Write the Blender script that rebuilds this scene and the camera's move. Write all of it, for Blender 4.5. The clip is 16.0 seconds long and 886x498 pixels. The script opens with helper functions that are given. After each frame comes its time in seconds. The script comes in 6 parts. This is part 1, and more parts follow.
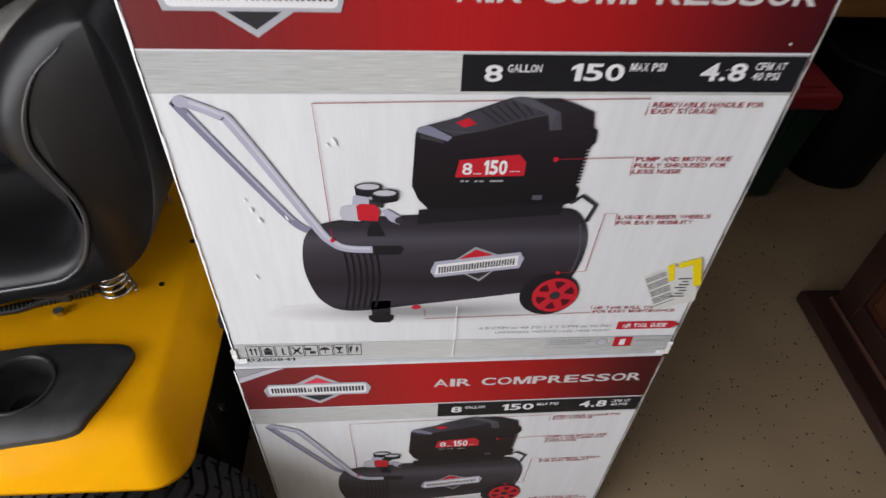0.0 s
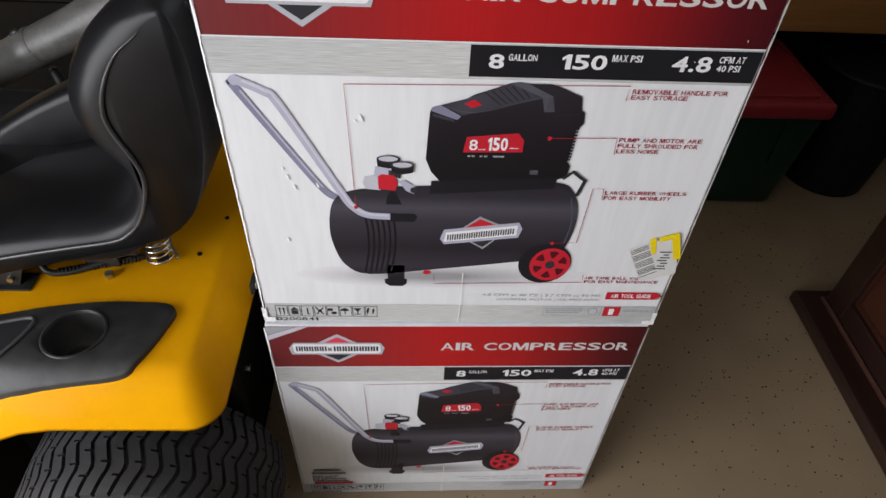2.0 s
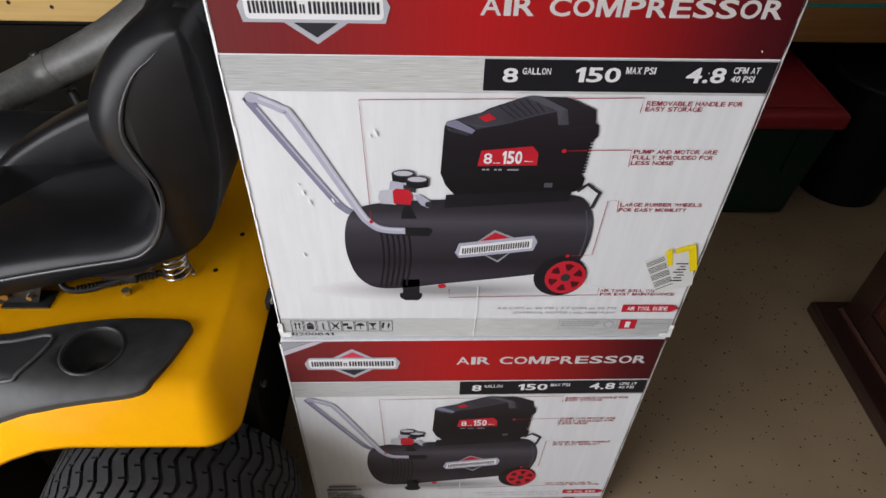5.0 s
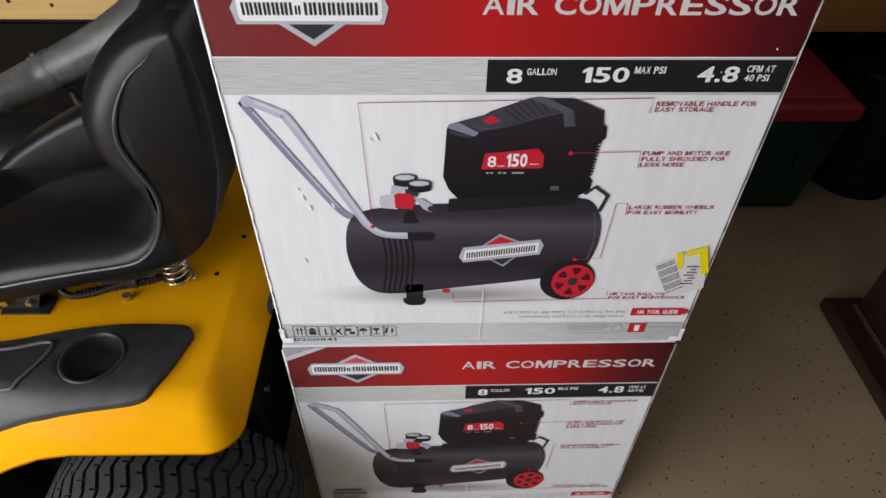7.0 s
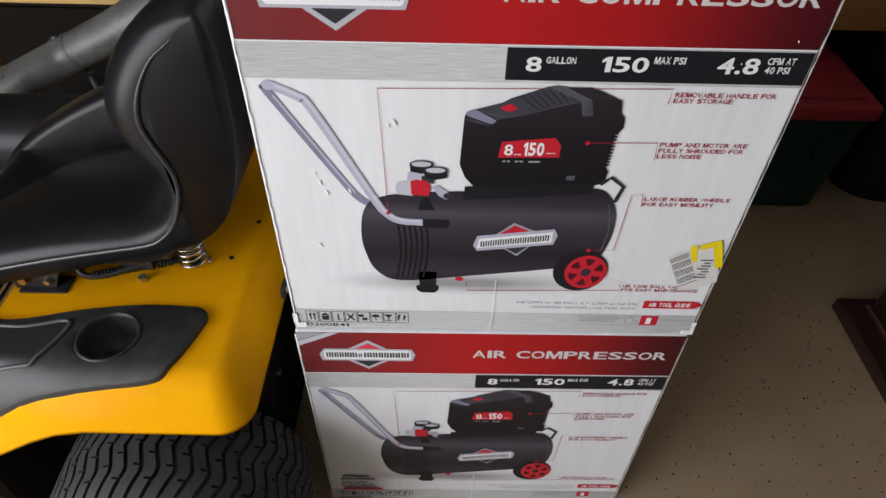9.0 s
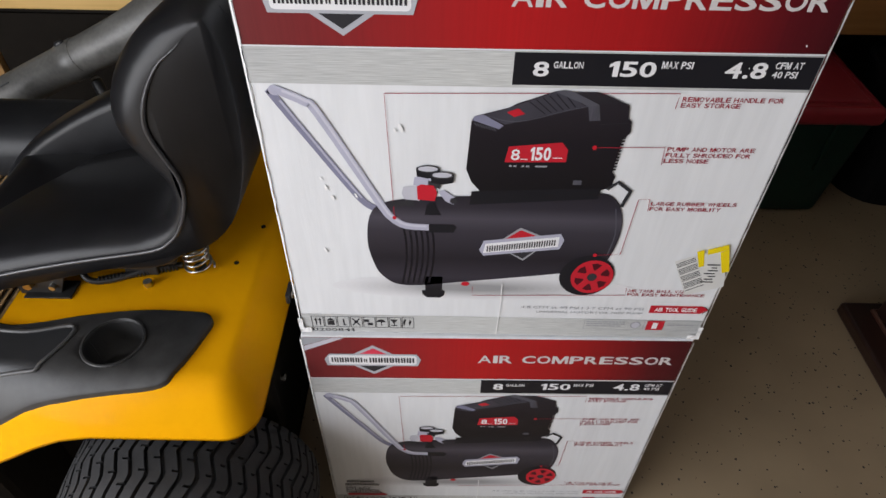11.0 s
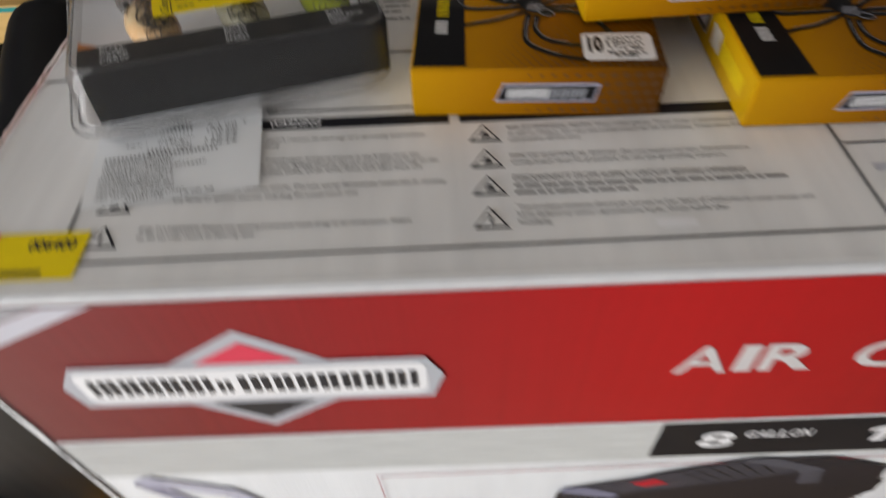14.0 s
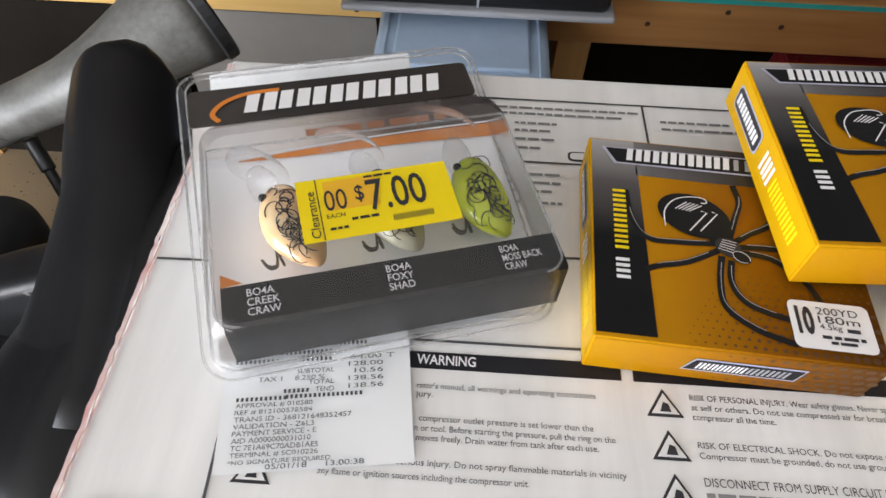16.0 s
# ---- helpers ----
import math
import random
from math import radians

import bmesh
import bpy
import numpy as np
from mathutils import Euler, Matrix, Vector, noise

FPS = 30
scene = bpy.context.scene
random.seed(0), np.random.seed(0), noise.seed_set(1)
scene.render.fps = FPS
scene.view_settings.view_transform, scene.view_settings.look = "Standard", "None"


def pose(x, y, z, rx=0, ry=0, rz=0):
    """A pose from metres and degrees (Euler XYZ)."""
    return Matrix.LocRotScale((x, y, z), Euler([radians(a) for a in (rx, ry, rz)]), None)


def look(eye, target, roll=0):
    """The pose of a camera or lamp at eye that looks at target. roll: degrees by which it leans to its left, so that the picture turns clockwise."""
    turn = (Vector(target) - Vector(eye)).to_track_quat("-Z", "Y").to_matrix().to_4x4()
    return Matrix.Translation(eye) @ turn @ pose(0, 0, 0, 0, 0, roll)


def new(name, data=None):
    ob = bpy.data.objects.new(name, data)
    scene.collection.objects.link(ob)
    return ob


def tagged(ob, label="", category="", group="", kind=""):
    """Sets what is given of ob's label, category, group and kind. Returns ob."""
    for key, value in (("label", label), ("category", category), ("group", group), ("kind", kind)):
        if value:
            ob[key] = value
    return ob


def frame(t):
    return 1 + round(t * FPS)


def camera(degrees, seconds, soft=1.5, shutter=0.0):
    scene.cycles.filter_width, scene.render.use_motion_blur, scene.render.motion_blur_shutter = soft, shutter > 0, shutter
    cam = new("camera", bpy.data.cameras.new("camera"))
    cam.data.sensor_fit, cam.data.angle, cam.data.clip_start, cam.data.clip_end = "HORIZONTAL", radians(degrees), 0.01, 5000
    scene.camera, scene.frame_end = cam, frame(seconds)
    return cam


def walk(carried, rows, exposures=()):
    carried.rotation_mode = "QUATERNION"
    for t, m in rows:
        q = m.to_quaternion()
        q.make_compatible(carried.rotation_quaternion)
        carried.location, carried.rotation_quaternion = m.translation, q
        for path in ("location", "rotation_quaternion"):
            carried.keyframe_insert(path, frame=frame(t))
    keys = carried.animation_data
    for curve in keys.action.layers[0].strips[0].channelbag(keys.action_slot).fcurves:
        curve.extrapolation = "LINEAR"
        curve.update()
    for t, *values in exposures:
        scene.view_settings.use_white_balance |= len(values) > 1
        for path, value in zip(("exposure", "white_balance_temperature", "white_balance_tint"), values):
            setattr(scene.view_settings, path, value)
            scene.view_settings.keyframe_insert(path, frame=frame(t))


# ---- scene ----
cam = camera(69.5, 16.0, shutter=0.6)
PATH = [
    (0, (0.263, -0.6, 1.539), (0.394, 0.795, 0.111), 3.1),
    (0.5, (0.287, -0.682, 1.58), (0.398, 0.749, 0.187), 2.9),
    (1, (0.281, -0.722, 1.578), (0.402, 0.7, 0.177), 3.6),
    (1.5, (0.262, -0.728, 1.574), (0.338, 0.692, 0.167), 3.1),
    (2, (0.262, -0.737, 1.58), (0.353, 0.69, 0.181), 3.3),
    (2.5, (0.266, -0.743, 1.579), (0.354, 0.685, 0.182), 3.3),
    (3, (0.257, -0.748, 1.576), (0.324, 0.68, 0.177), 4.2),
    (3.5, (0.252, -0.744, 1.579), (0.315, 0.699, 0.196), 2.4),
    (4, (0.253, -0.745, 1.582), (0.296, 0.713, 0.214), 2.0),
    (6.3, (0.262, -0.718, 1.574), (0.337, 0.742, 0.209), 1.3),
    (6.5, (0.263, -0.714, 1.576), (0.323, 0.738, 0.202), 1.2),
    (7, (0.262, -0.707, 1.576), (0.295, 0.736, 0.191), 0.7),
    (7.5, (0.263, -0.713, 1.574), (0.297, 0.73, 0.188), 0.9),
    (8, (0.266, -0.717, 1.574), (0.29, 0.721, 0.184), 1.2),
    (8.5, (0.258, -0.719, 1.571), (0.269, 0.714, 0.176), 1.3),
    (9, (0.255, -0.718, 1.572), (0.258, 0.713, 0.174), 1.2),
    (11.5, (0.241, -0.715, 1.571), (0.239, 0.734, 0.193), 1.0),
    (12, (0.23, -0.699, 1.571), (0.265, 0.768, 0.213), 3.4),
    (12.5, (0.242, -0.607, 1.561), (0.306, 0.845, 0.188), 4.8),
    (12.8, (0.263, -0.471, 1.548), (0.276, 0.965, 0.156), 1.5),
    (13, (0.283, -0.382, 1.538), (0.24, 1.048, 0.14), 0.7),
    (13.2, (0.292, -0.308, 1.546), (0.177, 1.067, 0.098), -0.9),
    (13.4, (0.289, -0.257, 1.538), (0.147, 1.092, 0.068), -0.7),
    (13.6, (0.276, -0.217, 1.534), (0.119, 1.093, 0.031), -1.9),
    (14, (0.22, -0.148, 1.536), (0.189, 1.147, 0.013), -3.3),
    (14.2, (0.187, -0.114, 1.541), (0.237, 1.204, 0.038), -3.4),
    (14.4, (0.156, -0.085, 1.544), (0.374, 1.227, 0.051), -2.1),
    (14.5, (0.152, -0.075, 1.544), (0.422, 1.225, 0.048), -1.5),
    (15, (0.184, -0.042, 1.568), (0.417, 1.268, 0.075), 0.6),
    (15.5, (0.156, -0.026, 1.584), (0.19, 1.205, 0.007), 4.0),
    (16, (0.146, -0.023, 1.591), (0.109, 1.167, -0.017), 2.0),
]
walk(cam, [(t, look(eye, target, roll)) for t, eye, target, roll in PATH],
     exposures=[(0.0, -0.16, 6150, 12), (12.6, -0.2, 6150, 12), (13.0, -0.32, 6150, 12), (13.4, -0.2, 6200, 10), (14.0, 0.0, 6250, 10), (14.5, 0.15, 6250, 10), (15.0, 0.32, 6400, 10), (15.5, 0.92, 6150, 10), (16.0, 1.05, 6050, 10)])

# ---- world and light ----
world = bpy.data.worlds.new("sky")
scene.world = world
world.use_nodes = True
wn = world.node_tree
sky = wn.nodes.new("ShaderNodeTexSky")
sky.sky_type, sky.sun_disc = "NISHITA", False
sky.sun_elevation, sky.sun_rotation = radians(38), radians(200)
wn.links.new(sky.outputs[0], wn.nodes["Background"].inputs[0])
wn.nodes["Background"].inputs[1].default_value = 0.10


def area_lamp(name, m, w, h, power, colour):
    d = bpy.data.lights.new(name, "AREA")
    d.shape, d.size, d.size_y, d.energy, d.color = "RECTANGLE", w, h, power, colour
    ob = new(name, d)
    ob.matrix_world = m
    return ob


# daylight through the open garage door
area_lamp("door_daylight", look((-2.06, -1.78, 1.25), (0.2, -0.7, 1.0)), 2.2, 2.1, 124, (1.0, 0.98, 0.96))

# ---- materials ----
def rgba(c):
    return (c[0], c[1], c[2], 1.0)


def mat(name, c, rough=0.5, metal=0.0, var=0.12, scale=25.0, bump=0.0, bscale=150.0, coat=0.0, c2=None, stretch=(1, 1, 1), crumple=0.0, spec=0.5):
    """Base colour varied by noise at two scales, with fine relief."""
    m = bpy.data.materials.new(name)
    m.use_nodes = True
    nt = m.node_tree
    b = nt.nodes["Principled BSDF"]
    b.inputs["Roughness"].default_value = rough
    b.inputs["Metallic"].default_value = metal
    b.inputs["Coat Weight"].default_value = coat
    b.inputs["Specular IOR Level"].default_value = spec
    b.inputs["Coat Roughness"].default_value = 0.12
    tc = nt.nodes.new("ShaderNodeTexCoord")
    mp = nt.nodes.new("ShaderNodeMapping")
    mp.inputs["Scale"].default_value = stretch
    nt.links.new(tc.outputs["Object"], mp.inputs[0])
    n1 = nt.nodes.new("ShaderNodeTexNoise")
    n1.inputs["Scale"].default_value = scale
    n1.inputs["Detail"].default_value = 6
    n2 = nt.nodes.new("ShaderNodeTexNoise")
    n2.inputs["Scale"].default_value = scale / 7
    n2.inputs["Detail"].default_value = 3
    for n in (n1, n2):
        nt.links.new(mp.outputs[0], n.inputs["Vector"])
    add = nt.nodes.new("ShaderNodeMath")
    add.operation = "ADD"
    nt.links.new(n1.outputs[0], add.inputs[0])
    nt.links.new(n2.outputs[0], add.inputs[1])
    ramp = nt.nodes.new("ShaderNodeMapRange")
    ramp.inputs["From Min"].default_value, ramp.inputs["From Max"].default_value = 0.7, 1.3
    nt.links.new(add.outputs[0], ramp.inputs[0])
    mix = nt.nodes.new("ShaderNodeMix")
    mix.data_type = "RGBA"
    lo = c2 or tuple(v * (1 - var) for v in c)
    mix.inputs[6].default_value, mix.inputs[7].default_value = rgba(lo), rgba(c if c2 else tuple(min(1, v * (1 + var)) for v in c))
    nt.links.new(ramp.outputs[0], mix.inputs[0])
    nt.links.new(mix.outputs[2], b.inputs["Base Color"])
    rr = nt.nodes.new("ShaderNodeMapRange")
    rr.inputs["To Min"].default_value, rr.inputs["To Max"].default_value = max(0.02, rough - 0.08), min(1, rough + 0.08)
    nt.links.new(n2.outputs[0], rr.inputs[0])
    nt.links.new(rr.outputs[0], b.inputs["Roughness"])
    last = None
    if crumple:
        n4 = nt.nodes.new("ShaderNodeTexNoise")
        n4.inputs["Scale"].default_value, n4.inputs["Detail"].default_value = 9, 2
        nt.links.new(tc.outputs["Object"], n4.inputs["Vector"])
        bp = nt.nodes.new("ShaderNodeBump")
        bp.inputs["Strength"].default_value, bp.inputs["Distance"].default_value = 1.0, crumple
        nt.links.new(n4.outputs[0], bp.inputs["Height"])
        last = bp
    if bump:
        n3 = nt.nodes.new("ShaderNodeTexNoise")
        n3.inputs["Scale"].default_value, n3.inputs["Detail"].default_value = bscale, 4
        nt.links.new(mp.outputs[0], n3.inputs["Vector"])
        bp = nt.nodes.new("ShaderNodeBump")
        bp.inputs["Strength"].default_value, bp.inputs["Distance"].default_value = 0.6, bump
        nt.links.new(n3.outputs[0], bp.inputs["Height"])
        if last:
            nt.links.new(last.outputs[0], bp.inputs["Normal"])
        last = bp
    if last:
        nt.links.new(last.outputs[0], b.inputs["Normal"])
    return m


def gradient_mat(name, stops, axis, lo, hi, rough=0.35, crumple=0.0006, streak=0.0, streak_scale=(3, 3, 400), spec=0.28):
    """Colour, mostly printed ink, graded along one axis of its carton."""
    m = bpy.data.materials.new(name)
    m.use_nodes = True
    nt = m.node_tree
    b = nt.nodes["Principled BSDF"]
    b.inputs["Roughness"].default_value = rough
    b.inputs["Specular IOR Level"].default_value = spec
    tc = nt.nodes.new("ShaderNodeTexCoord")
    sp = nt.nodes.new("ShaderNodeSeparateXYZ")
    nt.links.new(tc.outputs["Object"], sp.inputs[0])
    mr = nt.nodes.new("ShaderNodeMapRange")
    mr.inputs["From Min"].default_value, mr.inputs["From Max"].default_value = lo, hi
    nt.links.new(sp.outputs["XYZ".index(axis)], mr.inputs[0])
    cr = nt.nodes.new("ShaderNodeValToRGB")
    while len(cr.color_ramp.elements) < len(stops):
        cr.color_ramp.elements.new(0.5)
    for e, (p, c) in zip(cr.color_ramp.elements, stops):
        e.position, e.color = p, rgba(c)
    nt.links.new(mr.outputs[0], cr.inputs[0])
    out = cr.outputs[0]
    n = nt.nodes.new("ShaderNodeTexNoise")
    n.inputs["Scale"].default_value, n.inputs["Detail"].default_value = 9, 3
    nt.links.new(tc.outputs["Object"], n.inputs["Vector"])
    if streak:
        mp = nt.nodes.new("ShaderNodeMapping")
        mp.inputs["Scale"].default_value = streak_scale
        nt.links.new(tc.outputs["Object"], mp.inputs[0])
        s = nt.nodes.new("ShaderNodeTexNoise")
        s.inputs["Scale"].default_value, s.inputs["Detail"].default_value = 1.0, 5
        nt.links.new(mp.outputs[0], s.inputs["Vector"])
        sr = nt.nodes.new("ShaderNodeMapRange")
        sr.inputs["From Min"].default_value, sr.inputs["From Max"].default_value = 0.3, 0.7
        sr.inputs["To Min"].default_value, sr.inputs["To Max"].default_value = 1 - streak, 1 + streak
        nt.links.new(s.outputs[0], sr.inputs[0])
        mx = nt.nodes.new("ShaderNodeMix")
        mx.data_type, mx.blend_type = "RGBA", "MULTIPLY"
        mx.inputs[0].default_value = 1.0
        nt.links.new(out, mx.inputs[6])
        nt.links.new(sr.outputs[0], mx.inputs[7])
        out = mx.outputs[2]
    nt.links.new(out, b.inputs["Base Color"])
    if crumple:
        bp = nt.nodes.new("ShaderNodeBump")
        bp.inputs["Strength"].default_value, bp.inputs["Distance"].default_value = 1.0, crumple
        nt.links.new(n.outputs[0], bp.inputs["Height"])
        nt.links.new(bp.outputs[0], b.inputs["Normal"])
    return m


CR = 0.0012
M_WHITE = mat("white_carton", (0.73, 0.745, 0.765), 0.42, var=0.055, scale=14, bump=0.0003, bscale=60, stretch=(6, 6, 0.5), crumple=CR)
M_TOPW = mat("white_carton_top", (0.72, 0.72, 0.72), 0.5, var=0.09, scale=14, bump=0.0002, bscale=60, stretch=(6, 0.6, 1), crumple=CR)
M_KRAFT = mat("kraft_board", (0.42, 0.31, 0.2), 0.9, var=0.2, scale=60)
M_WORN = mat("worn_pink_board", (0.55, 0.3, 0.3), 0.7, var=0.4, scale=120, c2=(0.75, 0.7, 0.68))
M_TORN = mat("torn_paper_white", (0.8, 0.8, 0.8), 0.85, var=0.05)
M_RED = gradient_mat("red_ink_band", [(0.0, (0.145, 0.024, 0.026)), (0.12, (0.18, 0.020, 0.023)), (0.45, (0.42, 0.012, 0.014)), (0.68, (0.34, 0.010, 0.012)), (0.82, (0.19, 0.008, 0.011)), (0.92, (0.085, 0.006, 0.010)), (1.0, (0.05, 0.005, 0.008))], "X", 0.0, 0.7, 0.32, CR, streak=0.06, streak_scale=(260, 3, 3))
M_SILVER = gradient_mat("brushed_silver_ink", [(0.0, (0.46, 0.47, 0.47)), (0.5, (0.56, 0.57, 0.56)), (1.0, (0.44, 0.45, 0.45))], "X", 0.0, 0.7, 0.35, CR, streak=0.26, streak_scale=(24, 5, 1300))
M_BLACKINK = mat("black_ink", (0.012, 0.012, 0.016), 0.35, var=0.1, crumple=CR, spec=0.26)
M_CHARCOAL = mat("charcoal_ink", (0.03, 0.03, 0.035), 0.35, var=0.15, crumple=CR, spec=0.26)
M_DGREY = mat("dark_grey_ink", (0.09, 0.09, 0.11), 0.35, var=0.12, crumple=CR, spec=0.26)
M_GREYINK = mat("grey_ink", (0.32, 0.33, 0.36), 0.35, var=0.06, crumple=CR)
M_LAV = mat("pale_metal_ink", (0.42, 0.42, 0.52), 0.35, var=0.08, crumple=CR, spec=0.26)
M_MARKEDGE = mat("mark_border_ink", (0.42, 0.43, 0.47), 0.35, var=0.06, crumple=CR, spec=0.26)
M_GLEAM = mat("handle_gleam_ink", (0.55, 0.55, 0.63), 0.35, var=0.06, crumple=CR, spec=0.26)
M_LAVD = mat("mid_metal_ink", (0.22, 0.22, 0.31), 0.35, var=0.08, crumple=CR, spec=0.26)
M_TOPINK = mat("motor_top_ink", (0.055, 0.053, 0.068), 0.35, var=0.15, crumple=CR, spec=0.26)
M_STRAPINK = mat("strap_ink", (0.075, 0.073, 0.09), 0.35, var=0.4, scale=90, stretch=(3, 1, 0.2), crumple=CR, spec=0.26)
M_REDINK = mat("red_ink", (0.5, 0.016, 0.03), 0.35, var=0.06, crumple=CR, spec=0.26)
M_DREDINK = mat("callout_red_ink", (0.3, 0.02, 0.04), 0.4, var=0.05, crumple=CR, spec=0.26)
M_DREDK = mat("wheel_shadow_ink", (0.07, 0.006, 0.012), 0.35, var=0.2, crumple=CR, spec=0.26)
M_PINK = mat("bright_red_ink", (0.62, 0.05, 0.09), 0.35, var=0.05, crumple=CR, spec=0.26)
M_WINK = mat("white_ink", (0.78, 0.78, 0.8), 0.4, var=0.02, crumple=CR)
M_TITLE = mat("silver_white_ink", (0.6, 0.58, 0.58), 0.4, var=0.04, crumple=CR)
M_SHADE = mat("pale_grey_ink", (0.5, 0.5, 0.56), 0.4, var=0.06, crumple=CR)
M_SOFT = [mat("ground_ink_%d" % k, tuple(c * (0.985 - 0.6 * ((k + 0.5) / 16) ** 1.3) for c in (0.735, 0.74, 0.765)), 0.42, var=0.03, crumple=CR) for k in range(16)]
M_TANK = gradient_mat("tank_print", [(0.0, (0.012, 0.012, 0.016)), (0.14, (0.036, 0.032, 0.044)), (0.34, (0.018, 0.016, 0.022)), (0.62, (0.040, 0.036, 0.048)), (0.74, (0.068, 0.062, 0.080)), (0.84, (0.030, 0.027, 0.037)), (1.0, (0.018, 0.016, 0.022))], "Z", 0.12, 0.33, 0.33, CR)
M_TANKRIB = mat("tank_rib_ink", (0.009, 0.008, 0.012), 0.35, var=0.2, crumple=CR, spec=0.26)
M_MOTOR = gradient_mat("motor_print", [(0.0, (0.006, 0.006, 0.008)), (0.6, (0.013, 0.011, 0.015)), (1.0, (0.024, 0.020, 0.026))], "Z", 0.3, 0.49, 0.33, CR)
M_YELLOWTAG = mat("yellow_sticker", (0.80, 0.62, 0.005), 0.4, var=0.03, spec=0.15)
M_ORANGETAG = mat("orange_sticker", (0.75, 0.2, 0.03), 0.4, var=0.03)
M_STICKER = mat("white_sticker", (0.66, 0.66, 0.64), 0.4, var=0.03)
M_FINE = mat("fine_print_ink", (0.2, 0.2, 0.205), 0.5, var=0.1)
M_TEXTGREY = mat("faded_black_ink", (0.05, 0.05, 0.055), 0.5, var=0.1)
M_FLOOR = mat("epoxy_floor", (0.292, 0.222, 0.138), 0.4, var=0.1, scale=6, bump=0.0004, bscale=25)
M_PAINTY = mat("yellow_paint", (0.78, 0.36, 0.0), 0.24, var=0.03, scale=20, coat=0.035, spec=0.015)
M_VINYL = mat("black_vinyl", (0.0095, 0.0095, 0.0105), 0.33, spec=0.20, var=0.25, scale=18, bump=0.00012, bscale=420)
M_VINYL2 = mat("seat_piping", (0.035, 0.035, 0.038), 0.3, var=0.1)
M_BPLAST = mat("black_plastic", (0.018, 0.019, 0.021), 0.42, var=0.3, scale=22, bump=0.0003, bscale=500)
M_BPLAST2 = mat("grey_black_plastic", (0.028, 0.028, 0.028), 0.46, spec=0.35, var=0.5, scale=30, bump=0.0003, bscale=300)
M_TUBE = mat("grey_tube_plastic", (0.095, 0.094, 0.088), 0.42, var=0.30, scale=90, bump=0.0006, bscale=160)
M_TANKP = mat("tank_plastic", (0.014, 0.015, 0.017), 0.42, spec=0.25, var=0.3, scale=14, bump=0.0003, bscale=200)
M_STEEL = mat("zinc_steel", (0.6, 0.58, 0.54), 0.28, 1.0, var=0.1)
M_CAP = mat("pale_cap_plastic", (0.34, 0.34, 0.33), 0.4, var=0.2)
M_BSTEEL = mat("black_steel", (0.025, 0.025, 0.025), 0.45, 0.3, var=0.2)
M_BRASS = mat("yellow_zinc", (0.6, 0.46, 0.22), 0.3, 1.0)
M_RUBBER = mat("tyre_rubber", (0.023, 0.023, 0.024), 0.75, var=0.3, scale=30, bump=0.0006, bscale=160)
M_FOOT = mat("foot_mat_rubber", (0.05, 0.035, 0.02), 0.7, var=0.4, scale=60)
M_FOOTRIB = mat("worn_rib", (0.30, 0.19, 0.08), 0.6, var=0.5, scale=90)
# also colours the sheets that stand in for shade under the bench
M_DARK = mat("underside_and_shade", (0.017, 0.0145, 0.012), 0.85, spec=0.08)
M_PINE = mat("pine_board", (0.84, 0.57, 0.21), 0.55, c2=(0.70, 0.43, 0.125), scale=9, stretch=(0.35, 6, 6), bump=0.0004, bscale=60)
M_PINE2 = mat("pine_post", (0.55, 0.32, 0.12), 0.55, c2=(0.42, 0.23, 0.08), scale=9, stretch=(6, 6, 0.4), bump=0.0004, bscale=60)
M_PINE3 = mat("brown_stained_board", (0.38, 0.19, 0.06), 0.5, c2=(0.27, 0.12, 0.035), scale=9, stretch=(0.35, 6, 6), bump=0.0004, bscale=60)
M_BINP = mat("bin_plastic", (0.006, 0.006, 0.007), 0.5, var=0.2, spec=0.15)
M_TEAL = mat("teal_chalk", (0.02, 0.3, 0.28), 0.6)
M_CHERRY = mat("cherry_stain", (0.07, 0.02, 0.01), 0.34, c2=(0.032, 0.01, 0.006), scale=7, stretch=(4, 4, 0.35), bump=0.0003, bscale=50, coat=0.3)
M_CHERRYD = mat("dark_cherry_moulding", (0.032, 0.013, 0.009), 0.34, c2=(0.018, 0.008, 0.006), scale=8, stretch=(4, 0.4, 4), coat=0.3)
M_CHERRYB = mat("polished_cherry_bead", (0.06, 0.024, 0.016), 0.28, var=0.2, coat=0.3)
M_TOTEG = mat("green_tote_plastic", (0.004, 0.028, 0.02), 0.4, var=0.2)
M_TOTER = mat("red_lid_plastic", (0.30, 0.028, 0.036), 0.32, var=0.12)
M_TOTEB = mat("blue_tote_plastic", (0.36, 0.46, 0.6), 0.3, var=0.08)
M_BLACKBOX = mat("black_case_plastic", (0.008, 0.008, 0.01), 0.35, var=0.2)
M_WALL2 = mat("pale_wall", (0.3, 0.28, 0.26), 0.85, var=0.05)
# walls kept near-black, so the dimness at the back is in their colour
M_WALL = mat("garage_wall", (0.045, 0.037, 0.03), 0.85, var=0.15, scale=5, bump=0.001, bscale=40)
M_CEIL = mat("garage_ceiling", (0.82, 0.80, 0.77), 0.9, var=0.05)
# gold print running to brown, right end darkened further for the light's falloff
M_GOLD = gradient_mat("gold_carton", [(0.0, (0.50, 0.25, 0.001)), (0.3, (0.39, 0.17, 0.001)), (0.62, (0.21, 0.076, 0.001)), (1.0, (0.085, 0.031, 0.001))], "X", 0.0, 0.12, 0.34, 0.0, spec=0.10)
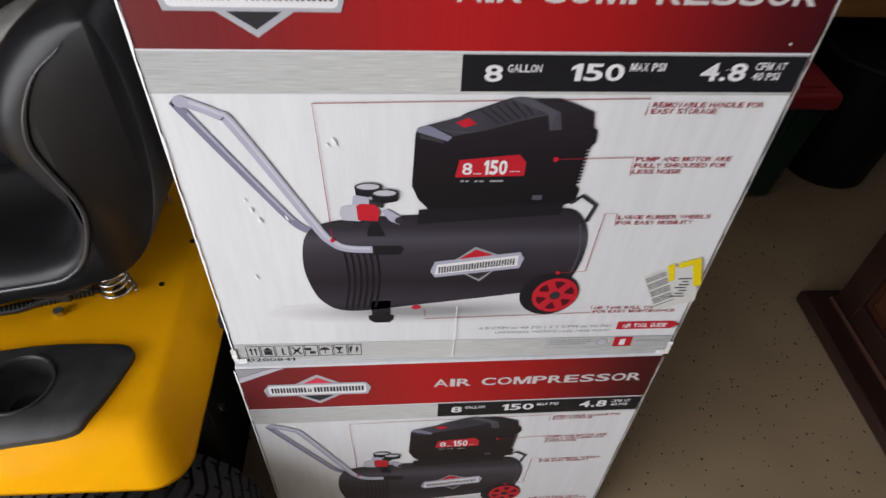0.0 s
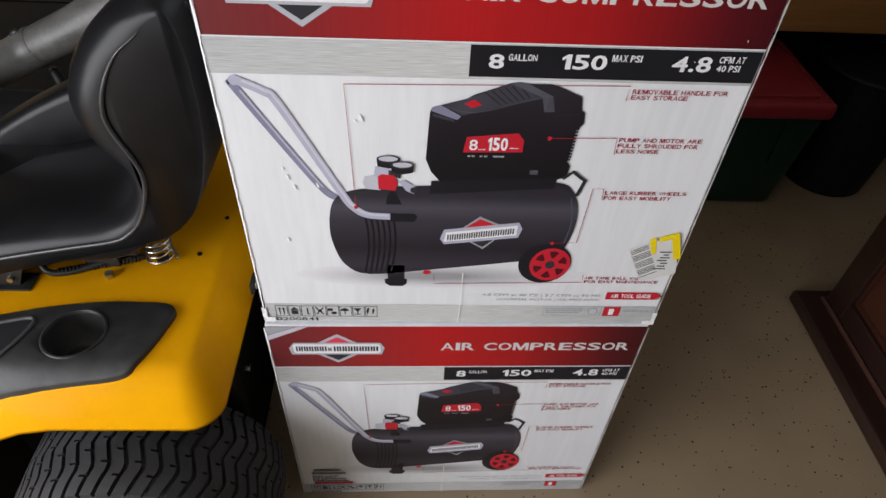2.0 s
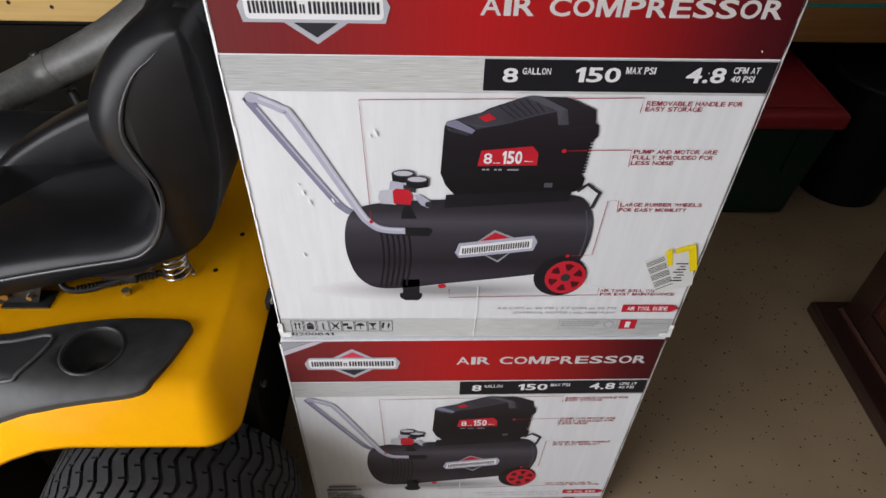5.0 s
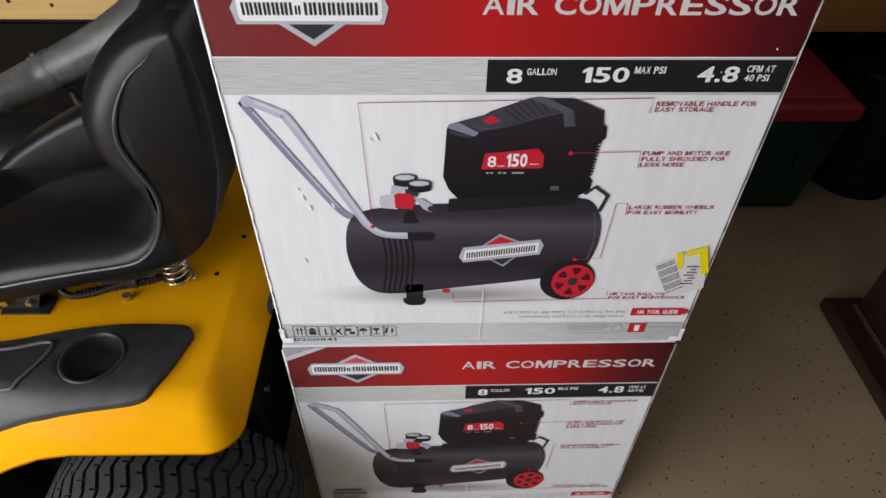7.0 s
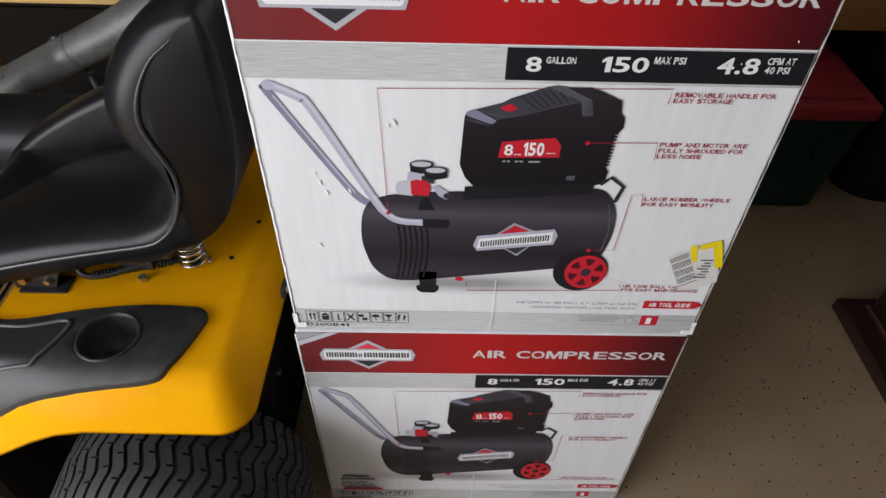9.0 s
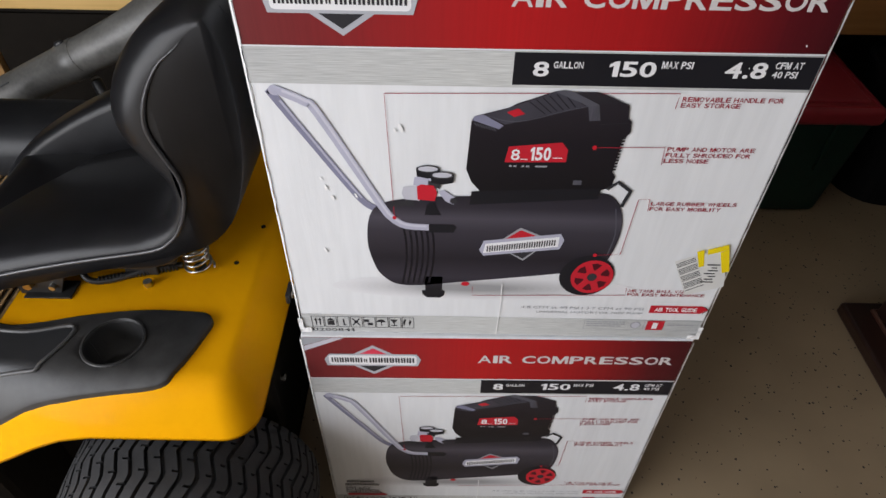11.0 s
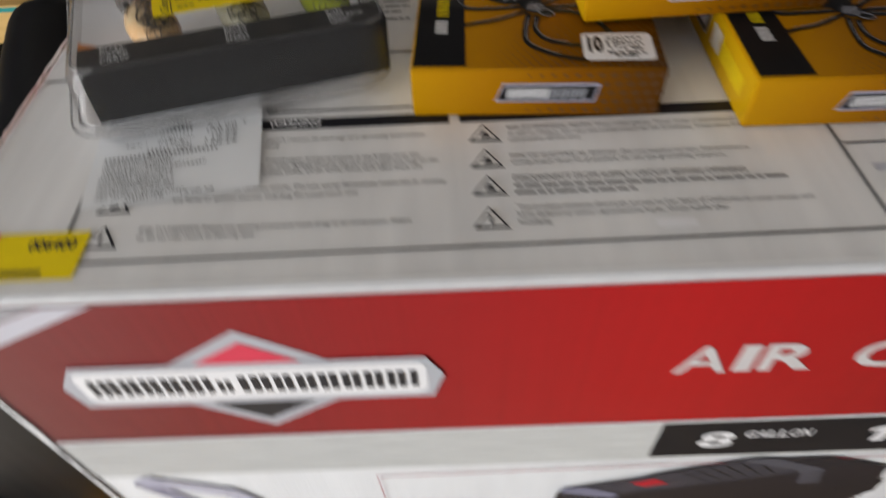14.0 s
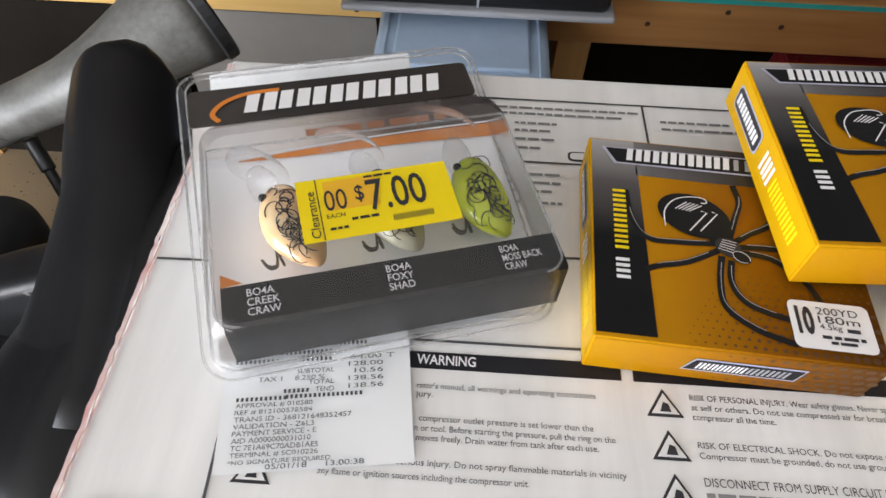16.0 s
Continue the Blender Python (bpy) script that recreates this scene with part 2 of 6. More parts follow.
M_PANEL = gradient_mat("panel_print", [(0.0, (0.008, 0.008, 0.009)), (0.35, (0.010, 0.010, 0.011)), (0.7, (0.09, 0.085, 0.085)), (1.0, (0.36, 0.35, 0.35))], "Y", 0.02, 0.12, 0.36, 0.0, spec=0.12)
M_HEADER = gradient_mat("header_print", [(0.0, (0.34, 0.33, 0.33)), (0.25, (0.12, 0.115, 0.115)), (0.6, (0.03, 0.028, 0.026)), (1.0, (0.012, 0.011, 0.010))], "X", 0.0, 0.12, 0.36, 0.0)
M_GOLDE = mat("yellow_carton", (0.58, 0.33, 0.001), 0.4, spec=0.12, var=0.04, scale=40)
M_BROWNDOT = mat("brown_dot_ink", (0.075, 0.027, 0.003), 0.4)
M_CARDBLK = mat("black_card", (0.010, 0.010, 0.011), 0.34, var=0.15, spec=0.18)
M_CARDWHITE = mat("white_card", (0.8, 0.8, 0.82), 0.45, var=0.04)
M_CARDOR = mat("orange_card", (0.62, 0.2, 0.02), 0.45, var=0.1)
M_RECEIPT = mat("thermal_paper", (0.76, 0.78, 0.8), 0.6, var=0.03, crumple=0.001)
M_LUREO = mat("lure_orange", (0.85, 0.38, 0.12), 0.25, var=0.15, scale=70, c2=(0.6, 0.5, 0.3), coat=0.5)
M_LUREG = mat("lure_chartreuse", (0.66, 0.74, 0.01), 0.25, scale=70, c2=(0.2, 0.3, 0.01), coat=0.5)
M_LURES = mat("lure_silver", (0.75, 0.72, 0.55), 0.25, 0.2, scale=70, c2=(0.35, 0.34, 0.22), coat=0.5)
M_HEADCARD = gradient_mat("header_card_print", [(0.0, (0.05, 0.045, 0.042)), (0.45, (0.022, 0.019, 0.018)), (1.0, (0.03, 0.024, 0.021))], "X", -0.078, 0.077, 0.4, 0.0)
M_CARDBR = mat("brown_orange_ink", (0.34, 0.13, 0.05), 0.45, var=0.1)
M_HOOK = mat("hook_steel", (0.12, 0.11, 0.1), 0.3, 1.0)


def clear_mat(name, tint, rough, alpha):
    m = bpy.data.materials.new(name)
    m.use_nodes = True
    nt = m.node_tree
    b = nt.nodes["Principled BSDF"]
    b.inputs["Base Color"].default_value = rgba(tint)
    b.inputs["Roughness"].default_value = rough
    b.inputs["Specular IOR Level"].default_value = 0.7
    tr = nt.nodes.new("ShaderNodeBsdfTransparent")
    gl = nt.nodes.new("ShaderNodeBsdfGlossy")
    gl.inputs["Roughness"].default_value = rough
    fr = nt.nodes.new("ShaderNodeFresnel")
    fr.inputs["IOR"].default_value = 1.5
    n = nt.nodes.new("ShaderNodeTexNoise")
    n.inputs["Scale"].default_value, n.inputs["Detail"].default_value = 45, 3
    bp = nt.nodes.new("ShaderNodeBump")
    bp.inputs["Strength"].default_value, bp.inputs["Distance"].default_value = 0.6, 0.0005
    nt.links.new(n.outputs[0], bp.inputs["Height"])
    for k in (b, gl, fr):
        nt.links.new(bp.outputs[0], k.inputs["Normal"])
    m1 = nt.nodes.new("ShaderNodeMixShader")
    nt.links.new(fr.outputs[0], m1.inputs[0])
    nt.links.new(tr.outputs[0], m1.inputs[1])
    nt.links.new(gl.outputs[0], m1.inputs[2])
    m2 = nt.nodes.new("ShaderNodeMixShader")
    m2.inputs[0].default_value = alpha
    nt.links.new(m1.outputs[0], m2.inputs[1])
    nt.links.new(b.outputs[0], m2.inputs[2])
    nt.links.new(m2.outputs[0], nt.nodes["Material Output"].inputs[0])
    return m


M_CLEAR = clear_mat("clear_plastic", (0.9, 0.9, 0.92), 0.05, 0.02)
# pale-to-brown gradient, the blister slope's reflection put into the card's colour
M_BROWNCARD = gradient_mat("card_band_reflection", [(0.0, (0.74, 0.72, 0.72)), (0.4, (0.58, 0.52, 0.48)), (0.75, (0.14, 0.10, 0.085)), (1.0, (0.05, 0.038, 0.034))], "X", -0.06, 0.05, 0.4, 0.0)
M_BAG = clear_mat("thin_plastic_film", (0.8, 0.8, 0.8), 0.2, 0.28)
M_RIM = clear_mat("clear_plastic_rim", (0.85, 0.85, 0.86), 0.1, 0.14)


def speckle(m):
    """Scatters dark flecks into the floor paint."""
    nt = m.node_tree
    b = nt.nodes["Principled BSDF"]
    src = b.inputs["Base Color"].links[0].from_socket
    tc = nt.nodes.new("ShaderNodeTexCoord")
    v = nt.nodes.new("ShaderNodeTexVoronoi")
    v.inputs["Scale"].default_value = 84
    nt.links.new(tc.outputs["Object"], v.inputs["Vector"])
    wh = nt.nodes.new("ShaderNodeTexWhiteNoise")
    nt.links.new(v.outputs["Position"], wh.inputs["Vector"])
    size = nt.nodes.new("ShaderNodeMapRange")
    size.inputs["From Min"].default_value, size.inputs["From Max"].default_value = 0.70, 1.0
    size.inputs["To Min"].default_value, size.inputs["To Max"].default_value = 0.0, 0.30
    nt.links.new(wh.outputs["Value"], size.inputs[0])
    lt = nt.nodes.new("ShaderNodeMath")
    lt.operation = "LESS_THAN"
    nt.links.new(v.outputs["Distance"], lt.inputs[0])
    nt.links.new(size.outputs[0], lt.inputs[1])
    mx = nt.nodes.new("ShaderNodeMix")
    mx.data_type = "RGBA"
    mx.inputs[7].default_value = (0.025, 0.02, 0.016, 1)
    nt.links.new(lt.outputs[0], mx.inputs[0])
    nt.links.new(src, mx.inputs[6])
    nt.links.new(mx.outputs[2], b.inputs["Base Color"])


speckle(M_FLOOR)


# ---- mesh helpers ----
def part(name, bm, material, parent=None, label="", smooth=False):
    me = bpy.data.meshes.new(name)
    bm.normal_update()
    bm.to_mesh(me)
    bm.free()
    if smooth:
        for p in me.polygons:
            p.use_smooth = True
    me.materials.append(material)
    ob = new(name, me)
    if parent:
        ob.parent = parent
    if label:
        ob["label"] = label
    return ob


def thing(name, m, label, category, group="", kind=""):
    ob = new(name)
    ob.empty_display_size = 0.05
    ob.matrix_world = m
    return tagged(ob, label, category, group, kind)


def box_bm(x0, x1, y0, y1, z0, z1, bevel=0.0, seg=2):
    bm = bmesh.new()
    bmesh.ops.create_cube(bm, size=1.0, matrix=Matrix.LocRotScale(((x0 + x1) / 2, (y0 + y1) / 2, (z0 + z1) / 2), None, (x1 - x0, y1 - y0, z1 - z0)))
    if bevel:
        bmesh.ops.bevel(bm, geom=bm.edges[:], offset=bevel, segments=seg, affect="EDGES", profile=0.5)
    return bm


def cyl_bm(r0, r1, h, seg=32, m=Matrix()):
    bm = bmesh.new()
    bmesh.ops.create_cone(bm, cap_ends=True, segments=seg, radius1=r0, radius2=r1, depth=h, matrix=m)
    return bm


def tube_bm(pts, r, seg=10, radii=None, cap=True, up=(0, 0, 1)):
    """A round bar along a polyline."""
    bm = bmesh.new()
    pts = [Vector(p) for p in pts]
    rings = []
    up = Vector(up)
    for i, p in enumerate(pts):
        d = (pts[min(i + 1, len(pts) - 1)] - pts[max(i - 1, 0)]).normalized()
        a = d.cross(up)
        if a.length < 1e-3:
            a = d.cross(Vector((1, 0, 0)))
        a.normalize()
        b = d.cross(a)
        rr = radii[i] if radii else r
        rings.append([bm.verts.new(p + rr * (math.cos(k * 2 * math.pi / seg) * a + math.sin(k * 2 * math.pi / seg) * b)) for k in range(seg)])
    for q, w in zip(rings, rings[1:]):
        for k in range(seg):
            bm.faces.new((q[k], q[(k + 1) % seg], w[(k + 1) % seg], w[k]))
    if cap:
        bm.faces.new(rings[0][::-1])
        bm.faces.new(rings[-1])
    bmesh.ops.recalc_face_normals(bm, faces=bm.faces[:])
    return bm


def extrude_bm(pts, y0, y1, bevel=0.0, seg=4):
    """A closed outline in x and z, drawn out along y, with a rounded rim."""
    p = np.array(pts, float)
    if sum(p[:, 0] * np.roll(p[:, 1], -1) - np.roll(p[:, 0], -1) * p[:, 1]) < 0:
        p = p[::-1]
    d = np.roll(p, -1, 0) - np.roll(p, 1, 0)
    nrm = np.stack([-d[:, 1], d[:, 0]], 1) / (np.linalg.norm(d, axis=1)[:, None] + 1e-9)
    rows = [(bevel * (1 - math.sin(math.pi / 2 * k / seg)), y0 + bevel * (1 - math.cos(math.pi / 2 * k / seg))) for k in range(seg + 1)] if bevel else [(0, y0)]
    rows = rows + [(a, y0 + y1 - y) for a, y in rows[::-1]]
    bm = bmesh.new()
    rings = [[bm.verts.new((x, y, z)) for x, z in p + nrm * a] for a, y in rows]
    n = len(p)
    for q, o in zip(rings, rings[1:]):
        for k in range(n):
            bm.faces.new((q[k], q[(k + 1) % n], o[(k + 1) % n], o[k]))
    caps = [bm.faces.new(rings[0]), bm.faces.new(rings[-1][::-1])]
    bmesh.ops.triangulate(bm, faces=caps)
    bmesh.ops.recalc_face_normals(bm, faces=bm.faces[:])
    return bm


def smooth_line(pts, n=6, closed=False):
    """A Catmull-Rom line through the points."""
    pts = [np.array(p, float) for p in pts]
    out = []
    m = len(pts)
    rng = range(m) if closed else range(m - 1)
    for i in rng:
        g = (lambda k: pts[k % m]) if closed else (lambda k: pts[min(max(k, 0), m - 1)])
        p0, p1, p2, p3 = g(i - 1), g(i), g(i + 1), g(i + 2)
        for k in range(n):
            t = k / n
            out.append(tuple(0.5 * (2 * p1 + (p2 - p0) * t + (2 * p0 - 5 * p1 + 4 * p2 - p3) * t * t + (3 * p1 - p0 - 3 * p2 + p3) * t ** 3)))
    if not closed:
        out.append(tuple(pts[-1]))
    return out


# a printed face: u to the right, v up, n off the surface
FRONT = Matrix(((1, 0, 0, 0), (0, 0, -1, 0), (0, 1, 0, 0), (0, 0, 0, 1)))
TOP = Matrix()


def flat(name, pts, material, parent, face, n, label=""):
    """Ink or paper lying n metres off a face."""
    bm = bmesh.new()
    bm.faces.new([bm.verts.new(face @ Vector((u, v, n))) for u, v in pts])
    return part(name, bm, material, parent, label)


def flats(name, polys, material, parent, face, n, label=""):
    bm = bmesh.new()
    for pts in polys:
        bm.faces.new([bm.verts.new(face @ Vector((u, v, n))) for u, v in pts])
    return part(name, bm, material, parent, label)


def singles(name, polys, *rest):
    """Each piece of ink as a part of its own."""
    for pts in polys:
        flat(name, pts, *rest)


def rect(u0, v0, u1, v1):
    return [(u0, v0), (u1, v0), (u1, v1), (u0, v1)]


def round_rect(u0, v0, u1, v1, r, n=4):
    out = []
    for cx, cy, a0 in ((u1 - r, v0 + r, -90), (u1 - r, v1 - r, 0), (u0 + r, v1 - r, 90), (u0 + r, v0 + r, 180)):
        out += [(cx + r * math.cos(radians(a0 + 90 * k / n)), cy + r * math.sin(radians(a0 + 90 * k / n))) for k in range(n + 1)]
    return out


def ellipse(u, v, a, b, n=28, turn=0.0):
    c, s = math.cos(radians(turn)), math.sin(radians(turn))
    return [(u + a * math.cos(k * 2 * math.pi / n) * c - b * math.sin(k * 2 * math.pi / n) * s, v + a * math.cos(k * 2 * math.pi / n) * s + b * math.sin(k * 2 * math.pi / n) * c) for k in range(n)]


def stroke(name, pts, w, material, parent, face, n, label=""):
    """A line of ink w wide."""
    bm = bmesh.new()
    pts = [Vector((u, v)) for u, v in pts]
    prev = None
    for i, p in enumerate(pts):
        d = (pts[min(i + 1, len(pts) - 1)] - pts[max(i - 1, 0)]).normalized()
        a = Vector((-d.y, d.x)) * w / 2
        cur = [bm.verts.new(face @ Vector((*(p + a), n))), bm.verts.new(face @ Vector((*(p - a), n)))]
        if prev:
            bm.faces.new((prev[0], prev[1], cur[1], cur[0]))
        prev = cur
    return part(name, bm, material, parent, label)


def glyphs(words, bold):
    """A flat mesh of words in the built-in font, thickened by bold."""
    cu = bpy.data.curves.new("words", "FONT")
    cu.body, cu.resolution_u, cu.offset = words, 3, bold
    cu.space_line = 0.9
    tmp = new("words", cu)
    me = bpy.data.meshes.new_from_object(tmp)
    bpy.data.objects.remove(tmp)
    bpy.data.curves.remove(cu)
    return me


def set_words(name, me, m, material, parent, label):
    me.transform(m)
    me.materials.clear()
    me.materials.append(material)
    me.name = name
    ob = new(name, me)
    ob.parent = parent
    if label:
        ob["label"] = label
    return ob


def text(name, words, u0, v0, u1, v1, material, parent, face, n, bold=0.0, turn=None, label=""):
    """Words that fill the rectangle from (u0, v0) to (u1, v1) of a face."""
    me = glyphs(words, bold * 0.5)
    co = np.array([v.co for v in me.vertices])
    lo, hi = co.min(0), co.max(0)
    sx, sy = (u1 - u0) / (hi[0] - lo[0]), (v1 - v0) / (hi[1] - lo[1])
    m = face @ Matrix.Translation((u0, v0, n)) @ (turn or Matrix()) @ Matrix.Diagonal((sx, sy, 1, 1)) @ Matrix.Translation((-lo[0], -lo[1], 0))
    return set_words(name, me, m, material, parent, label)


CELL = {"I": 0.34, "1": 0.58, ".": 0.34, " ": 0.46, "M": 1.2, "W": 1.2, "-": 0.6, "|": 0.3, "4": 1.05}


def wide_text(name, words, u0, v0, u1, v1, material, parent, face, n, bold=0.0, gap=0.12, rise=0.0, label=""):
    """Capitals of an extended face: each fills a cell of its own. rise: height gained from the first cell to the last."""
    total = sum(CELL.get(c, 1.0) for c in words) + gap * (len(words) - 1)
    k, u = (u1 - u0) / total, 0.0
    bm = bmesh.new()
    for c in words:
        w = CELL.get(c, 1.0)
        if c != " ":
            me = glyphs(c, bold * (0.0 if c in "W" else 0.5 if c in "NVA" else 1.0))
            if c == "1":
                # a stem with a flag
                me.clear_geometry()
                me.from_pydata([(0.42, 0, 0), (1, 0, 0), (1, 1, 0), (0.55, 1, 0), (0, 0.80, 0), (0, 0.60, 0), (0.42, 0.72, 0)], [], [(0, 1, 2, 3, 6), (3, 4, 5, 6)])
            if c == "M":
                # stems and a broad middle
                me.clear_geometry()
                me.from_pydata([(0, 0, 0), (0.19, 0, 0), (0.19, 0.64, 0), (0.42, 0, 0), (0.58, 0, 0), (0.81, 0.64, 0), (0.81, 0, 0), (1, 0, 0), (1, 1, 0), (0.73, 1, 0), (0.5, 0.36, 0), (0.27, 1, 0), (0, 1, 0)], [],
                               [(0, 1, 2, 12), (2, 11, 12), (2, 3, 10, 11), (3, 4, 10), (4, 5, 9, 10), (5, 8, 9), (5, 6, 7, 8)])
            co = np.array([v.co for v in me.vertices])
            lo, hi = co.min(0), co.max(0)
            top = 0.24 * (v1 - v0) if c == "." else v1 - v0
            me.transform(Matrix.Translation((u0 + u * k, v0 + rise * u / total, 0)) @ Matrix.Diagonal((w * k / (hi[0] - lo[0]), top / (hi[1] - lo[1]), 1, 1)) @ Matrix.Translation((-lo[0], -lo[1], 0)))
            bm.from_mesh(me)
            bpy.data.meshes.remove(me)
        u += w + gap
    me = bpy.data.meshes.new(name)
    bm.to_mesh(me)
    bm.free()
    return set_words(name, me, face @ Matrix.Translation((0, 0, n)), material, parent, label)


def twin_bars(u0, v0, u1, v1, n, gap=0.2, slant=0.0, wall=0.36, shear=0.0):
    """A row of n pairs of plain bars, one pair for each letter of a mark that is not spelt out."""
    w, out = (u1 - u0) / n, []
    for k in range(n):
        a, b, lift = u0 + k * w, u0 + (k + 1 - gap) * w, shear * k * w
        t = wall * (b - a)
        for x0, x1 in ((a, a + t), (b - t, b)):
            out.append([(x0, v0 + lift), (x1, v0 + lift), (x1 + slant, v1 + lift), (x0 + slant, v1 + lift)])
    return out


def blocks(u0, v0, u1, v1, n, gap=0.22, slant=0.0):
    """A row of n plain bars, one for each letter of a mark that is not spelt out."""
    w = (u1 - u0) / n
    return [[(u0 + k * w, v0), (u0 + (k + 1 - gap) * w, v0), (u0 + (k + 1 - gap) * w + slant, v1), (u0 + k * w + slant, v1)] for k in range(n)]


def word_bars(u0, u1, v, h, seed):
    """A line of writing too small to read, as bars of word length."""
    rnd = random.Random(seed)
    out, u = [], u0
    while u < u1 - h:
        w = min(rnd.uniform(1.2, 5.0) * h, u1 - u)
        out.append(rect(u, v, u + w, v + h))
        u += w + 0.6 * h
    return out


# ---- the place: floor, walls, ceiling ----
X0, X1, Y0, Y1, ZC = -2.15, 3.2, -3.8, 2.4, 2.55
tagged(part("floor", box_bm(X0 - 6.0, X1 + 0.2, Y0 - 0.2, Y1 + 0.2, -0.12, 0.0), M_FLOOR), "beige epoxy garage floor with scattered dark flecks", "floor", kind="structure")
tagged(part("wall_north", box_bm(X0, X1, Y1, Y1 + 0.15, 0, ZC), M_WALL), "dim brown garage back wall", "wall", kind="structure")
DY0, DY1, DZ = -3.05, -0.52, 2.4
wall_w = thing("wall_west", pose(0, 0, 0), "garage side wall with a wide open door", "wall", kind="structure")
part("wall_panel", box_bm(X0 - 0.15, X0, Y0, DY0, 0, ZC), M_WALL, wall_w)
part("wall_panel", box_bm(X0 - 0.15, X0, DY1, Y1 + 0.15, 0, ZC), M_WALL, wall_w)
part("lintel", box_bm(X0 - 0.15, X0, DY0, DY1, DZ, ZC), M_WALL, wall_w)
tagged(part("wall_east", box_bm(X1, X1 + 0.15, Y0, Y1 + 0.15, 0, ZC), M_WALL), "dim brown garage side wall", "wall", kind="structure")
# unseen wall and ceiling, kept pale to bounce fill light
tagged(part("wall_south", box_bm(X0 - 0.15, X1 + 0.15, Y0 - 0.15, Y0, 0, ZC), M_WALL2), "unseen pale garage wall behind the walker", "wall", kind="structure")
tagged(part("ceiling", box_bm(X0 - 0.15, X1 + 0.15, Y0 - 0.15, Y1 + 0.15, ZC, ZC + 0.12), M_CEIL), "unseen plain pale garage ceiling", "ceiling", kind="structure")

# ---- the two cartons ----
W, D, H = 0.702, 0.30, 0.6695


def carton_body(parent, seed):
    """A corrugated carton with soft, slightly uneven edges."""
    bm = box_bm(0, W, 0, D, 0, H, 0.003, 2)
    rnd = random.Random(seed)
    for v in bm.verts:
        if v.co.z < 0.01 and v.co.x < 0.01:
            v.co.x += rnd.uniform(0.0, 0.002)
    return part("carton", bm, M_WHITE, parent)


def printed_front(p, upper):
    F = FRONT
    a, b, c, d, e = 0.0006, 0.0010, 0.0014, 0.0018, 0.0022
    flat("red_band", rect(0.002, 0.545, W - 0.002, H - 0.002), M_RED, p, F, a, "glossy red band fading to maroon")
    flat("silver_band", rect(0.002, 0.494, W - 0.002, 0.543), M_SILVER, p, F, a, "brushed silver band")
    flat("silver_base_band", rect(0.003, 0.003, W - 0.003, 0.05), M_SILVER, p, F, a)
    flat("black_strip", rect(0.329, 0.498, W - 0.003, 0.5415), M_BLACKINK, p, F, b)
    flat("corner_stripe", [(0.002, 0.628), (0.002, 0.642), (0.058, 0.667), (0.078, 0.667)], M_SHADE, p, F, b)
    flat("corner_stripe", [(0.002, 0.643), (0.002, 0.667), (0.056, 0.667)], M_GREYINK, p, F, b)
    # the maker's mark, lettered with plain bars
    flat("mark_diamond", [(0.064, 0.602), (0.127, 0.646), (0.188, 0.602), (0.125, 0.558)], M_MARKEDGE, p, F, b)
    flat("mark_diamond_top", [(0.086, 0.610), (0.127, 0.6375), (0.166, 0.610)], M_PINK, p, F, c)
    flat("mark_diamond_foot", [(0.086, 0.594), (0.125, 0.5665), (0.165, 0.594)], M_CHARCOAL, p, F, c)
    flat("mark_bar_edge", [(0.036, 0.604), (0.046, 0.621), (0.206, 0.621), (0.214, 0.605), (0.208, 0.585), (0.040, 0.585)], M_MARKEDGE, p, F, c + 0.0002)
    flat("mark_bar", round_rect(0.044, 0.589, 0.206, 0.617, 0.006), M_WINK, p, F, d)
    flats("mark_letters", twin_bars(0.049, 0.5960, 0.107, 0.6105, 6, 0.16) + twin_bars(0.1085, 0.5965, 0.116, 0.6070, 1, 0.2) + twin_bars(0.119, 0.5960, 0.203, 0.6105, 8, 0.16), M_CHARCOAL, p, F, e)
    wide_text("title", "AIR COMPRESSOR", 0.3195, 0.5965, 0.6800, 0.6195, M_TITLE, p, F, b, 0.022, label="bold white capitals")
    # figures on the black strip
    for words, u0, v0, u1, v1, bold in (("8", 0.3530, 0.510, 0.3725, 0.5300, 0.022), ("GALLON", 0.3775, 0.5215, 0.4135, 0.5305, 0.02), ("150", 0.4455, 0.5115, 0.5030, 0.5320, 0.022), ("MAX PSI", 0.5085, 0.5235, 0.5465, 0.5330, 0.02),
                                        ("4.8", 0.5870, 0.5120, 0.6375, 0.5335, 0.022), ("CFM AT", 0.6455, 0.5255, 0.6795, 0.5345, 0.02), ("40 PSI", 0.6455, 0.5135, 0.6760, 0.5225, 0.02)):
        wide_text("figure", words, u0, v0, u1, v1, M_WINK, p, F, c, bold)
    stroke("highlight_line", [(0.002, 0.544), (W - 0.002, 0.545)], 0.0016, M_WINK, p, F, c)
    # soft printed ground under the machine
    for k, ink in enumerate(M_SOFT):
        f = 1 - k / len(M_SOFT)
        flat("print_ground", ellipse(0.315 - 0.02 * (1 - f), 0.124, 0.05 + 0.20 * f, 0.006 + 0.024 * f, 40), ink, p, F, a + 0.00002 * k)
    # the machine: handle, tank, shroud, wheel
    stroke("print_handle", smooth_line([(0.150, 0.291), (0.132, 0.303), (0.105, 0.345), (0.0295, 0.474), (0.027, 0.482)], 4), 0.0115, M_LAVD, p, F, b)
    flat("print_handle_bend", ellipse(0.0305, 0.4845, 0.0078, 0.0075, 16), M_LAV, p, F, b + 0.0002)
    stroke("print_handle", smooth_line([(0.031, 0.486), (0.066, 0.469), (0.083, 0.449), (0.154, 0.302), (0.170, 0.275), (0.190, 0.260), (0.226, 0.257)], 5), 0.0125, M_LAV, p, F, c + 0.0003)
